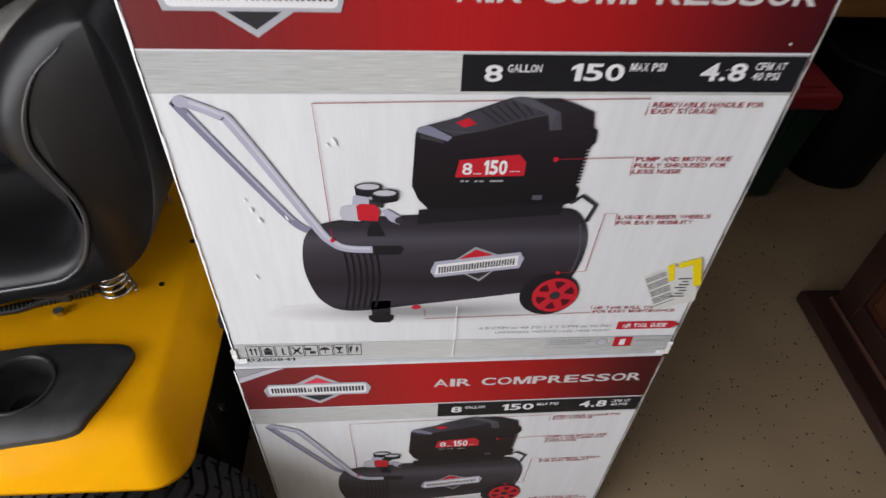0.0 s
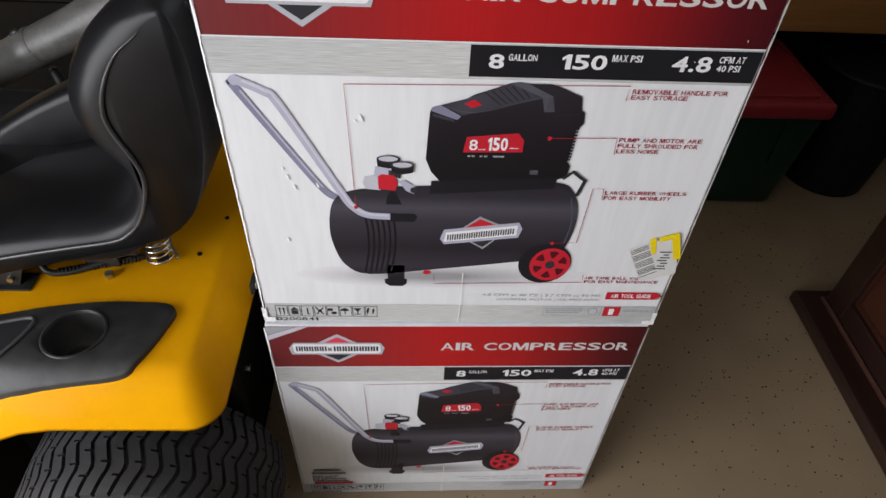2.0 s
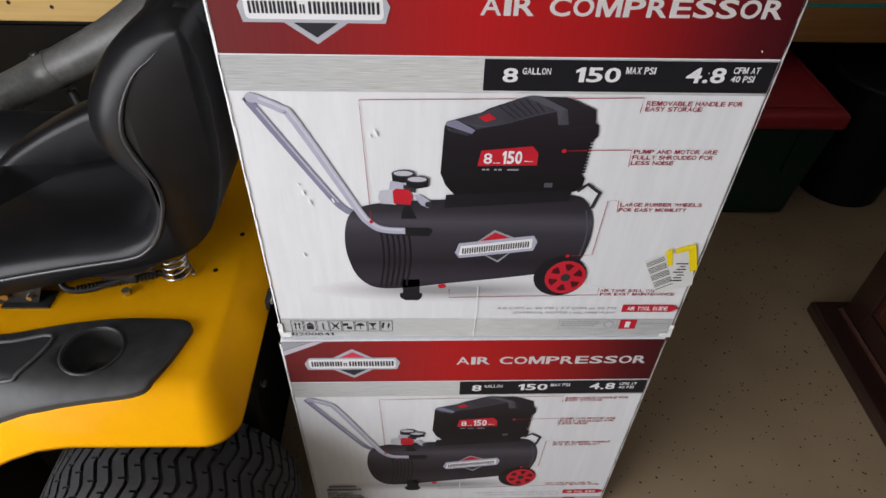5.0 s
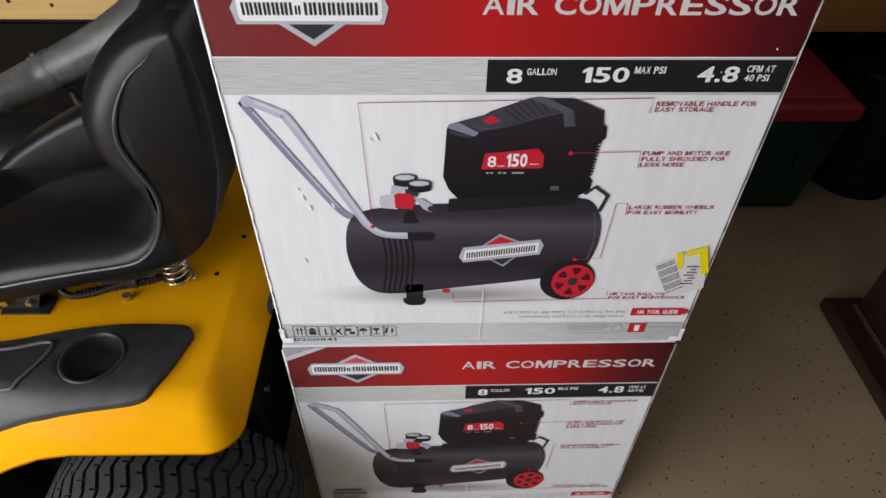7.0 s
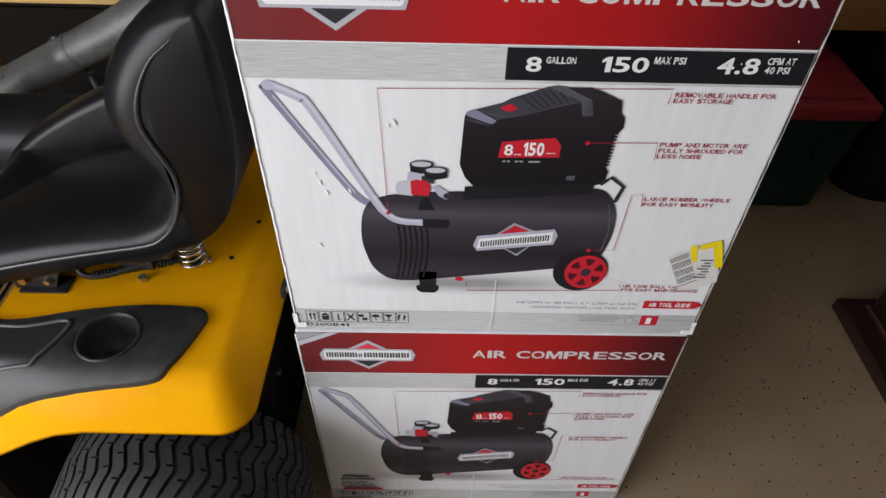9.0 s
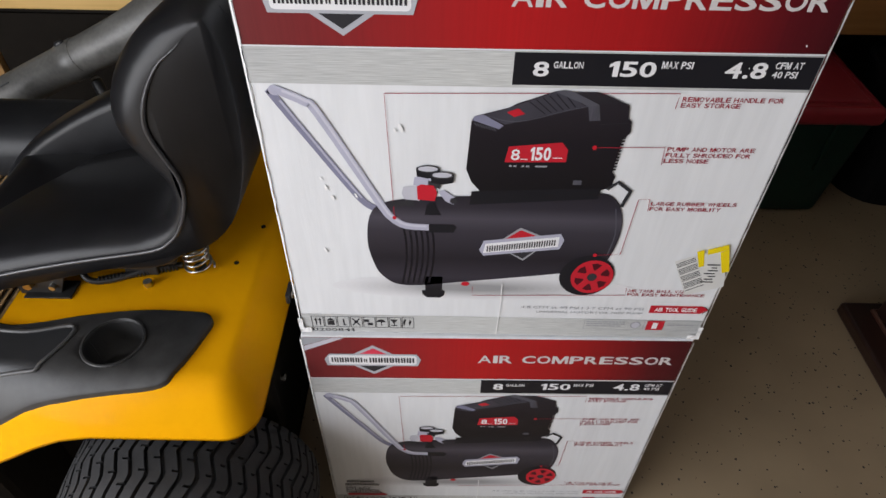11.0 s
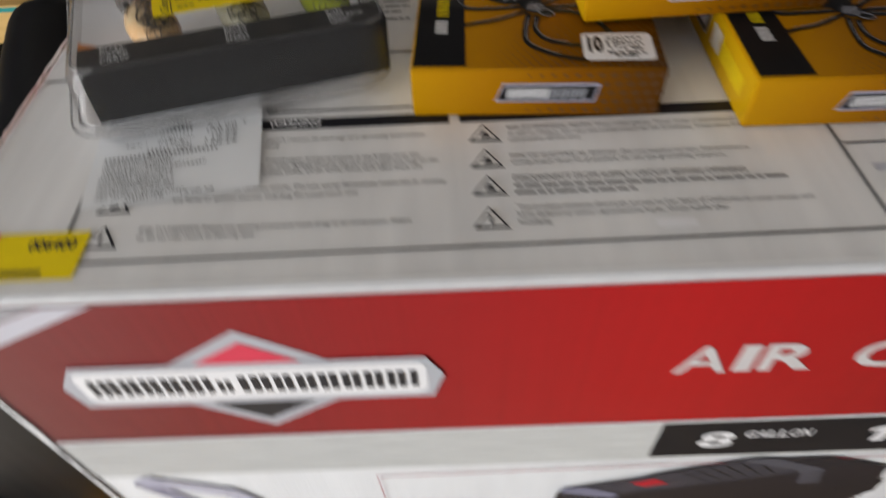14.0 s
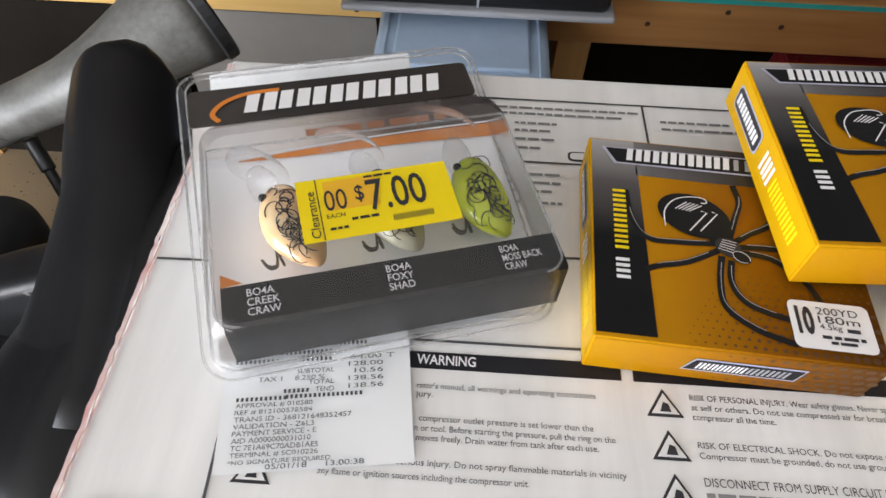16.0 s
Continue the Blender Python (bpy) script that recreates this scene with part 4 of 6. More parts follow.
for words, u0, v0, u1 in (("rator's manual, all warnings and operating instructions", 0.1335, 0.0885, 0.2085), ("jury.", 0.1335, 0.0845, 0.1405), ("compressor outlet pressure is set lower than the", 0.1355, 0.0742, 0.2065), ("n or tool. Before starting the pressure, pull the ring on the", 0.1340, 0.0700, 0.2150),
                          ("moves freely. Drain water from tank after each use.", 0.1350, 0.0660, 0.2080), ("of serious injury. Do not spray flammable materials in vicinity", 0.1240, 0.0560, 0.2180), ("any flame or ignition sources including the compressor unit.", 0.0980, 0.0505, 0.1800),
                          ("RISK OF PERSONAL INJURY. Wear safety glasses. Never spray compressed air", 0.2480, 0.0905, 0.3560), ("at self or others. Do not use compressed air for breathing. Keep away from", 0.2480, 0.0862, 0.3600), ("compressor all the time.", 0.2480, 0.0820, 0.2820),
                          ("RISK OF ELECTRICAL SHOCK. Do not expose to rain. Store indoors.", 0.2480, 0.0702, 0.3560), ("Compressor must be grounded, do not use grounding adaptors.", 0.2480, 0.0660, 0.3440), ("DISCONNECT FROM SUPPLY CIRCUIT BEFORE OPENING", 0.2480, 0.0560, 0.3500), ("This product contains chemicals known to the State of California to cause cancer and", 0.2480, 0.0378, 0.3720), ("birth defects or other reproductive harm. Wash hands after", 0.2480, 0.0335, 0.3360), ("handling.", 0.2480, 0.0292, 0.2620),
                          ("RISK TO HEARING Always use hearing protection when using an air compressor. Failure", 0.0880, 0.0330, 0.2030), ("to do so may result in hearing loss.", 0.0880, 0.0288, 0.1380)):
    text("lid_text", words, u0, v0, u1, v0 + 0.0034, M_TEXTGREY, upper_carton, T1, b, 0.0)
seed = 20
for u0, u1, v in ((0.248, 0.366, 0.0518), (0.248, 0.300, 0.0476), (0.42, 0.60, 0.060), (0.45, 0.60, 0.054), (0.45, 0.58, 0.048), (0.43, 0.62, 0.034), (0.43, 0.62, 0.089), (0.43, 0.56, 0.083),
                  (0.166, 0.248, 0.268), (0.166, 0.240, 0.263), (0.176, 0.200, 0.255), (0.176, 0.196, 0.249), (0.176, 0.198, 0.242), (0.170, 0.190, 0.235), (0.168, 0.2, 0.215), (0.170, 0.2, 0.209), (0.170, 0.195, 0.203), (0.172, 0.2, 0.195), (0.26, 0.30, 0.262), (0.26, 0.36, 0.256), (0.38, 0.60, 0.25), (0.38, 0.60, 0.24), (0.38, 0.55, 0.23), (0.40, 0.61, 0.21)):
    seed += 1
    flats("lid_fine_print", word_bars(u0, u1, v, 0.0018, seed), M_FINE, upper_carton, T1, b)
for u, v in ((0.2370, 0.0835), (0.2370, 0.0655), (0.2370, 0.0480), (0.2365, 0.0285), (0.073, 0.046), (0.073, 0.026)):
    tri = [(u - 0.0078, v), (u + 0.0078, v), (u, v + 0.0125)]
    inn = [(u - 0.0058, v + 0.0012), (u + 0.0058, v + 0.0012), (u, v + 0.0103)]
    flat("hazard_triangle", tri, M_CHARCOAL, upper_carton, T1, a)
    flat("hazard_triangle_face", inn, M_TOPW, upper_carton, T1, b)
    flat("hazard_sign", [(u - 0.0022, v + 0.002), (u + 0.0024, v + 0.002), (u + 0.0016, v + 0.0055), (u - 0.0006, v + 0.0062)] if v > 0.03 else rect(u - 0.0006, v + 0.002, u + 0.0006, v + 0.007), M_CHARCOAL, upper_carton, T1, c)
flat("lid_mark", [(0.405, 0.0555), (0.425, 0.0625), (0.445, 0.0555), (0.425, 0.0485)], M_GREYINK, upper_carton, T1, a)
flat("lid_mark_bar", rect(0.405, 0.0530, 0.447, 0.0580), M_SHADE, upper_carton, T1, b)
flat("lid_mark_oval", round_rect(0.205, 0.2215 + 0.006, 0.222, 0.2350, 0.003), M_CHARCOAL, upper_carton, T1, a)
flat("lid_mark_oval_face", round_rect(0.2062, 0.2287, 0.2208, 0.2338, 0.002), M_TOPW, upper_carton, T1, b)
tag0 = flat("clearance_sticker", rect(0.012, 0.010, 0.068, 0.0355), M_YELLOWTAG, upper_carton, T1, c, "yellow and orange price sticker")
flat("sticker_end", rect(0.012, 0.010, 0.030, 0.0355), M_ORANGETAG, tag0, T1, c + 0.0003)
text("sticker_figure", "006400", 0.044, 0.0255, 0.064, 0.0315, M_CHARCOAL, tag0, T1, c + 0.0003, 0.04)
flats("sticker_barcode", blocks(0.034, 0.012, 0.055, 0.015, 14, 0.4), M_CHARCOAL, tag0, T1, c + 0.0003)
for u, ink, w in ((0.0014, M_WORN, 0.0020), (0.0030, M_KRAFT, 0.0006), (0.0038, M_WORN, 0.0010)):
    stroke("lid_worn_edge", [(u + 0.0011 * noise.noise((k * 0.9, u * 900, 2)), 0.006 + 0.288 * k / 70) for k in range(71)], w, ink, upper_carton, T1, c, "worn brown fold edge")
stroke("lid_front_crease", [(0.004, 0.0045), (0.2, 0.0040), (0.45, 0.0048), (W - 0.004, 0.0042)], 0.0014, M_TORN, upper_carton, T1, c)
flat("clear_tape", rect(0.304, 0.025, 0.320, 0.030), M_WINK, upper_carton, T1, c)

# ---- things on the carton lid ----
ZT = 2 * H + 0.001


def line_box(m, label):
    """A small carton of fishing line."""
    p = thing("line_box", m @ Matrix.Diagonal((0.975, 0.96, 1, 1)), label, "box", "fishing line boxes")
    w, d, h = 0.120, 0.120, 0.026
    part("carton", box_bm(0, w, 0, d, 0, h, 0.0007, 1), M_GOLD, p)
    t = Matrix.Translation((0, 0, h))
    n1, n2, n3, n4 = 0.0003, 0.0006, 0.0009, 0.0012
    flat("black_panel", [(0.001, 0.0025), (0.0262, 0.0025), (0.0235, 0.094), (0.0225, 0.1185), (0.001, 0.1185)], M_PANEL, p, t, n1)
    flat("grey_header", [(0.0225, 0.095), (0.050, 0.0945), (0.119, 0.0945), (0.119, 0.1185), (0.0225, 0.1185)], M_HEADER, p, t, n1, "dark header fading to grey")
    flat("name_plate_edge", [(0.006, 0.113), (0.012, 0.1015), (0.116, 0.1015), (0.119, 0.107), (0.116, 0.1145)], M_LAV, p, t, n2 + 0.0002)
    flat("name_plate", [(0.008, 0.1123), (0.0132, 0.1025), (0.1152, 0.1025), (0.1178, 0.107), (0.1152, 0.1135)], M_CARDBLK, p, t, n3)
    flats("name_letters", twin_bars(0.018, 0.1040, 0.070, 0.1124, 6, 0.14, 0.001, 0.4) , M_WINK, p, t, n4)
    flats("name_letters_grey", twin_bars(0.071, 0.1040, 0.110, 0.1118, 4, 0.2, 0.001, 0.3), M_GREYINK, p, t, n4)
    # side words, one bar for each letter
    flats("line_letters", [[(0.0170 - v + 0.0 , u) for u, v in q] for q in twin_bars(0.047, 0.0005, 0.0848, 0.0066, 6, 0.2, 0.0, 0.34)], M_YELLOWTAG, p, t, n3)
    flats("line_letters_white", [[(0.0170 - v, u) for u, v in q] for q in twin_bars(0.0305, 0.0005, 0.0431, 0.0066, 2, 0.2, 0.0, 0.36)], M_WINK, p, t, n3)
    # the printed spider
    legs = ([(0.058, 0.056), (0.040, 0.0545), (0.025, 0.0555), (0.0185, 0.068), (0.0168, 0.084)], [(0.057, 0.052), (0.042, 0.0435), (0.030, 0.040), (0.0235, 0.037)], [(0.058, 0.049), (0.0555, 0.034), (0.0565, 0.021), (0.068, 0.0115), (0.083, 0.0065)],
            [(0.062, 0.047), (0.0605, 0.035), (0.0645, 0.0255), (0.074, 0.0205), (0.086, 0.018)], [(0.063, 0.060), (0.067, 0.072), (0.0705, 0.083), (0.069, 0.094)], [(0.065, 0.058), (0.073, 0.064), (0.082, 0.070), (0.090, 0.082)], [(0.066, 0.055), (0.078, 0.056), (0.090, 0.054), (0.102, 0.040)], [(0.066, 0.052), (0.080, 0.050), (0.092, 0.040), (0.098, 0.026)])
    for q in legs:
        line = smooth_line(q, 5)
        stroke("spider_leg", line, 0.0030, M_CARDBLK, p, t, n2)
        stroke("leg_gleam", [(u + 0.0003, v + 0.0013) for u, v in line[2:-4]], 0.00035, M_GREYINK, p, t, n2 + 0.0002)
    flat("spider_body", ellipse(0.0480, 0.0715, 0.0172, 0.0128, 28, -22), M_CARDBLK, p, t, n3)
    flat("spider_neck", [(0.052, 0.073), (0.060, 0.070), (0.066, 0.055), (0.058, 0.052), (0.050, 0.062)], M_CARDBLK, p, t, n3 - 0.0001)
    flat("spider_head", ellipse(0.0615, 0.0540, 0.0062, 0.0052, 16, -30), M_CHARCOAL, p, t, n3 + 0.0001)
    flat("spider_jaw", ellipse(0.0665, 0.0490, 0.0046, 0.0034, 14, -30), M_CARDBLK, p, t, n3 + 0.0002)
    stroke("jaw_gleam", ellipse(0.0665, 0.0490, 0.0040, 0.0028, 14, -30), 0.0004, M_SHADE, p, t, n4)
    for k in range(5):
        stroke("body_gleam", [(0.0395 + 0.0016 * k, 0.0745 - 0.0002 * k), (0.0455 + 0.0017 * k, 0.0795 - 0.0004 * k)], 0.0005, M_WINK, p, t, n4)
        stroke("head_gleam", [(0.0568 + 0.0006 * k, 0.0530 + 0.0013 * k), (0.0632 + 0.0006 * k, 0.0510 + 0.0015 * k)], 0.0005, M_SHADE, p, t, n4)
    stroke("body_outline", smooth_line([(0.0340, 0.063), (0.0345, 0.073), (0.040, 0.0805), (0.048, 0.0830), (0.0535, 0.0825), (0.0548, 0.0800), (0.052, 0.0795)], 5), 0.0006, M_WINK, p, t, n4)
    stroke("body_angle", [(0.050, 0.0620), (0.0590, 0.0735), (0.0565, 0.0745)], 0.0006, M_WINK, p, t, n4)
    stroke("body_angle", [(0.045, 0.0615), (0.054, 0.0735), (0.0515, 0.0745)], 0.0006, M_WINK, p, t, n4)
    dots, rnd = [], random.Random(5)
    for i in range(22):
        for j in range(13):
            u, v = 0.1175 - 0.0040 * i - (0.0020 if j % 2 else 0), 0.003 + 0.0036 * j
            r = 0.0017 * (1 - i / 24) * (1 - j / 16)
            if r > 0.0003 and u > 0.03:
                dots.append(ellipse(u, v, r * 1.1, r, 8))
    flats("dot_pattern", dots, M_BROWNDOT, p, t, n1)
    L = t @ Matrix.Translation((-0.002, -0.0115, 0))
    lab = flat("weight_label", round_rect(0.084, 0.017, 0.1175, 0.0405, 0.003), M_WINK, p, L, n3)
    text("label_figure", "10", 0.0865, 0.0235, 0.0935, 0.0375, M_CHARCOAL, lab, L, n4, 0.09)
    for words, v in (("200YD", 0.0340), ("180m", 0.0298), ("4.5kg", 0.0258)):
        text("label_word", words, 0.0955, v, 0.1125 if words != "4.5kg" else 0.1045, v + 0.0036, M_CHARCOAL, lab, L, n4)
    flats("label_lines", word_bars(0.0955, 0.113, 0.0222, 0.0016, 7) + word_bars(0.0985, 0.109, 0.0198, 0.0014, 8) + word_bars(0.1065, 0.114, 0.0262, 0.0018, 9), M_CHARCOAL, lab, L, n4)
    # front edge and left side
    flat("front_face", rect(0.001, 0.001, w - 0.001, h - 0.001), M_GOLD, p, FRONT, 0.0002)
    dots = []
    for i in range(12):
        for j in range(5):
            dots.append(ellipse(0.118 - 0.0056 * i - (0.0028 if j % 2 else 0), 0.0035 + 0.0048 * j, 0.0024 * (1 - i / 16), 0.0019 * (1 - i / 16), 6))
    flats("front_dots", dots, M_BROWNDOT, p, FRONT, 0.0004)
    flat("front_plate_edge", [(0.040, 0.0085), (0.044, 0.0185), (0.090, 0.0185), (0.088, 0.0085)], M_LAV, p, FRONT, 0.0006)
    flat("front_plate", [(0.041, 0.0095), (0.0445, 0.0175), (0.0890, 0.0175), (0.0872, 0.0095)], M_CARDBLK, p, FRONT, 0.0008)
    flats("front_letters", twin_bars(0.0455, 0.0108, 0.066, 0.0162, 6, 0.2, 0.001), M_WINK, p, FRONT, 0.0010)
    flats("front_letters_grey", twin_bars(0.0665, 0.0108, 0.084, 0.0162, 4, 0.25, 0.001), M_GREYINK, p, FRONT, 0.0010)
    SIDE = Matrix(((0, 0, -1, 0), (-1, 0, 0, d), (0, 1, 0, 0), (0, 0, 0, 1)))
    flat("side_face", rect(0.001, 0.001, d - 0.001, h - 0.001), M_GOLDE, p, SIDE, 0.0002)
    flat("side_plate_edge", round_rect(0.010, 0.007, 0.050, 0.020, 0.003), M_LAV, p, SIDE, 0.0004)
    flat("side_plate", round_rect(0.011, 0.008, 0.049, 0.019, 0.003), M_CHARCOAL, p, SIDE, 0.0006)
    flats("side_plate_letters", blocks(0.0135, 0.0105, 0.047, 0.0165, 10, 0.25), M_WINK, p, SIDE, 0.0008)
    flats("side_letters_white", twin_bars(0.058, 0.008, 0.072, 0.019, 2, 0.15), M_WINK, p, SIDE, 0.0004)
    flats("side_letters", twin_bars(0.074, 0.0085, 0.108, 0.0175, 6, 0.2), M_YELLOWTAG, p, SIDE, 0.0004)
    return p


lb1 = line_box(pose(0.2035, 0.1045, ZT + 0.0005, 0, 0, -3.5), "gold and black fishing line box lying flat on the carton")
lb3 = line_box(pose(0.3565, 0.0855, ZT + 0.0005, 0, 0, -1), "gold and black fishing line box partly under another box")
lb2 = line_box(pose(0.2875, 0.1350, ZT + 0.0285, 0, 0, 1.7), "gold and black fishing line box resting on two others")
lb4 = line_box(pose(0.530, 0.165, ZT + 0.0005, 0, 0, 12), "yellow fishing line box at the carton's edge")

# the clear bag of small tackle
bag = thing("plastic_bag", pose(0.545, 0.085, ZT + 0.0005, 0, 0, 8), "crumpled clear plastic bag lying on the carton", "bag")
bm = bmesh.new()
bmesh.ops.create_grid(bm, x_segments=26, y_segments=20, size=0.5)
for v in bm.verts:
    e = max(abs(v.co.x), abs(v.co.y)) * 2
    x, y = v.co.x * 0.14, v.co.y * 0.115
    v.co = Vector((x, y, 0.002 + (1 - e ** 3) * (0.012 + 0.014 * abs(noise.noise((x * 30, y * 30, 0)))) + 0.004 * abs(noise.noise((x * 90, y * 90, 2)))))
part("film", bm, M_BAG, bag, smooth=True)
part("paper_insert", box_bm(-0.045, 0.04, -0.03, 0.035, 0.0005, 0.0015), M_CARDWHITE, bag)

# lure package: clear shell with a flange, card and three lures
lp = thing("lure_package", pose(0.098, 0.179, ZT + 0.0030, 1.6, 2.0, 17.5), "clear plastic clamshell with three fishing lures and a yellow price sticker", "lure package")
FL, ph = 0.012, 0.0415
LT = Matrix.Translation((0, 0, 0.0))


def frustum_bm(levels, cap=True):
    """A thin shell through rounded rectangles (u0, v0, u1, v1, r, z), the last one closed."""
    bm = bmesh.new()
    rings = [[bm.verts.new((u, v, z)) for u, v in round_rect(u0, v0, u1, v1, r, 6)] for u0, v0, u1, v1, r, z in levels]
    for q, o in zip(rings, rings[1:]):
        for k in range(len(q)):
            bm.faces.new((q[k], q[(k + 1) % len(q)], o[(k + 1) % len(q)], o[k]))
    if cap:
        bm.faces.new(rings[-1])
    return bm


# blister: steep near face, long slope down to the header
part("shell", frustum_bm([(-0.0730, -0.0795, 0.0765, 0.0630, 0.010, FL + 0.0005), (-0.0715, -0.0785, 0.0760, 0.0590, 0.010, FL + 0.004), (-0.0690, -0.0775, 0.0755, 0.0360, 0.010, ph - 0.006),
                           (-0.0660, -0.0765, 0.0745, 0.0270, 0.010, ph - 0.0015), (-0.0640, -0.0745, 0.0725, 0.0240, 0.009, ph)]), M_CLEAR, lp, "clear blister", smooth=False)
part("back_shell", frustum_bm([(-0.072, -0.077, 0.072, 0.098, 0.012, FL - 0.0006), (-0.069, -0.074, 0.069, 0.094, 0.012, 0.0006)]), M_CLEAR, lp, "clear back tray")
taper = lambda line: [(u * (1 - 0.11 * (0.106 - v) / 0.19), v) for u, v in line]
flange_out = taper(round_rect(-0.0845, -0.0825, 0.0835, 0.1060, 0.014, 6))
bm = bmesh.new()
fi = taper(round_rect(-0.080, -0.0795, 0.080, 0.0995, 0.011, 6))
vo, vi = [bm.verts.new((u, v, FL)) for u, v in flange_out], [bm.verts.new((u, v, FL + 0.0004)) for u, v in fi]
for k in range(len(vo)):
    q = (k + 1) % len(vo)
    bm.faces.new((vo[k], vo[q], vi[q], vi[k]))
part("flange", bm, M_CLEAR, lp, "clear flat flange")
part("flange_edge", tube_bm([(u, v, FL) for u, v in flange_out] + [(*flange_out[0], FL)], 0.0006, 6), M_RIM, lp, "pale cut edge")
part("flange_fold", tube_bm([(u, v, FL + 0.0016) for u, v in fi] + [(*fi[0], FL + 0.0016)], 0.0006, 6), M_RIM, lp, "pale moulded fold")
crest = round_rect(-0.0650, -0.0757, 0.0735, 0.0255, 0.009, 6)
part("shell_ridge", tube_bm([(u, v, ph - 0.0008) for u, v in crest[:8] + crest[20:]], 0.0006, 6), M_RIM, lp, "pale moulded crest")
# printed card: black header, pale field, orange stripe
flat("backing_card", [(-0.0690, -0.074), (0.0725, -0.074), (0.0765, 0.064), (-0.0765, 0.064)], M_CARDWHITE, lp, LT, FL + 0.0004, "pale printed card")
hp = part("header_card", frustum_bm([(-0.0785, 0.0625, 0.0765, 0.0900, 0.003, FL + 0.0002), (-0.0785, 0.0625, 0.0765, 0.0900, 0.003, FL + 0.0012)]), M_HEADCARD, lp, "black header card")
flats("header_letters", twin_bars(-0.050, 0.0685, 0.058, 0.0825, 6, 0.1, 0.003, 0.42), M_WINK, hp, LT, FL + 0.0018)
stroke("header_swoosh", smooth_line([(-0.0625, 0.0640), (-0.0660, 0.0700), (-0.0600, 0.0780), (-0.0480, 0.0830), (-0.0300, 0.0840)], 6), 0.0028, M_CARDOR, hp, LT, FL + 0.0018)
# band coloured like the reflection on the blister slope above it
flat("brown_card_band", rect(-0.0765, 0.0385, 0.0765, 0.0622), M_BROWNCARD, lp, LT, FL + 0.0008, "card band fading to brown, the blister's reflection in its colour")
flats("faint_orange_words", word_bars(-0.020, 0.055, 0.046, 0.0050, 51), M_CARDBR, lp, LT, FL + 0.0011)
flat("orange_card_band", smooth_line([(-0.055, 0.0345), (-0.02, 0.0372), (0.03, 0.0388), (0.0765, 0.0385)], 4) + smooth_line([(0.0765, 0.0290), (0.03, 0.0318), (-0.02, 0.0325), (-0.055, 0.0338)], 4), M_CARDOR, lp, LT, FL + 0.0012, "orange printed stripe")
stroke("white_stripe", smooth_line([(-0.070, 0.0350), (-0.02, 0.0381), (0.03, 0.0398), (0.0765, 0.0396)], 4), 0.0012, M_WINK, lp, LT, FL + 0.0014)
# folded black card along the near edge
bmf = extrude_bm([(-0.0755, 0.0130), (-0.0748, 0.0385), (-0.0735, 0.0400), (-0.0570, 0.0400), (-0.0570, 0.0392), (-0.0725, 0.0388), (-0.0738, 0.0130)], -0.0625, 0.0745)
bmf.transform(Matrix(((0, 1, 0, 0), (1, 0, 0, 0), (0, 0, 1, 0), (0, 0, 0, 1))))
bmesh.ops.recalc_face_normals(bmf, faces=bmf.faces[:])
fold = part("black_fold", bmf, M_CARDBLK, lp, "black folded card")
flats("fold_corner", [[(-0.0625, -0.0568), (-0.0625, -0.0505), (-0.0540, -0.0560)]], M_CARDOR, fold, LT, 0.0396)
for words, u, w3 in (("BO4A\nCREEK\nCRAW", -0.0530, 0.0125), ("BO4A\nFOXY\nSHAD", 0.0010, 0.0105), ("BO4A\nMOSS BACK\nCRAW", 0.0485, 0.0170)):
    text("lure_name", words, u, -0.0715, u + w3, -0.0595, M_WINK, fold, LT, 0.0404, 0.02)


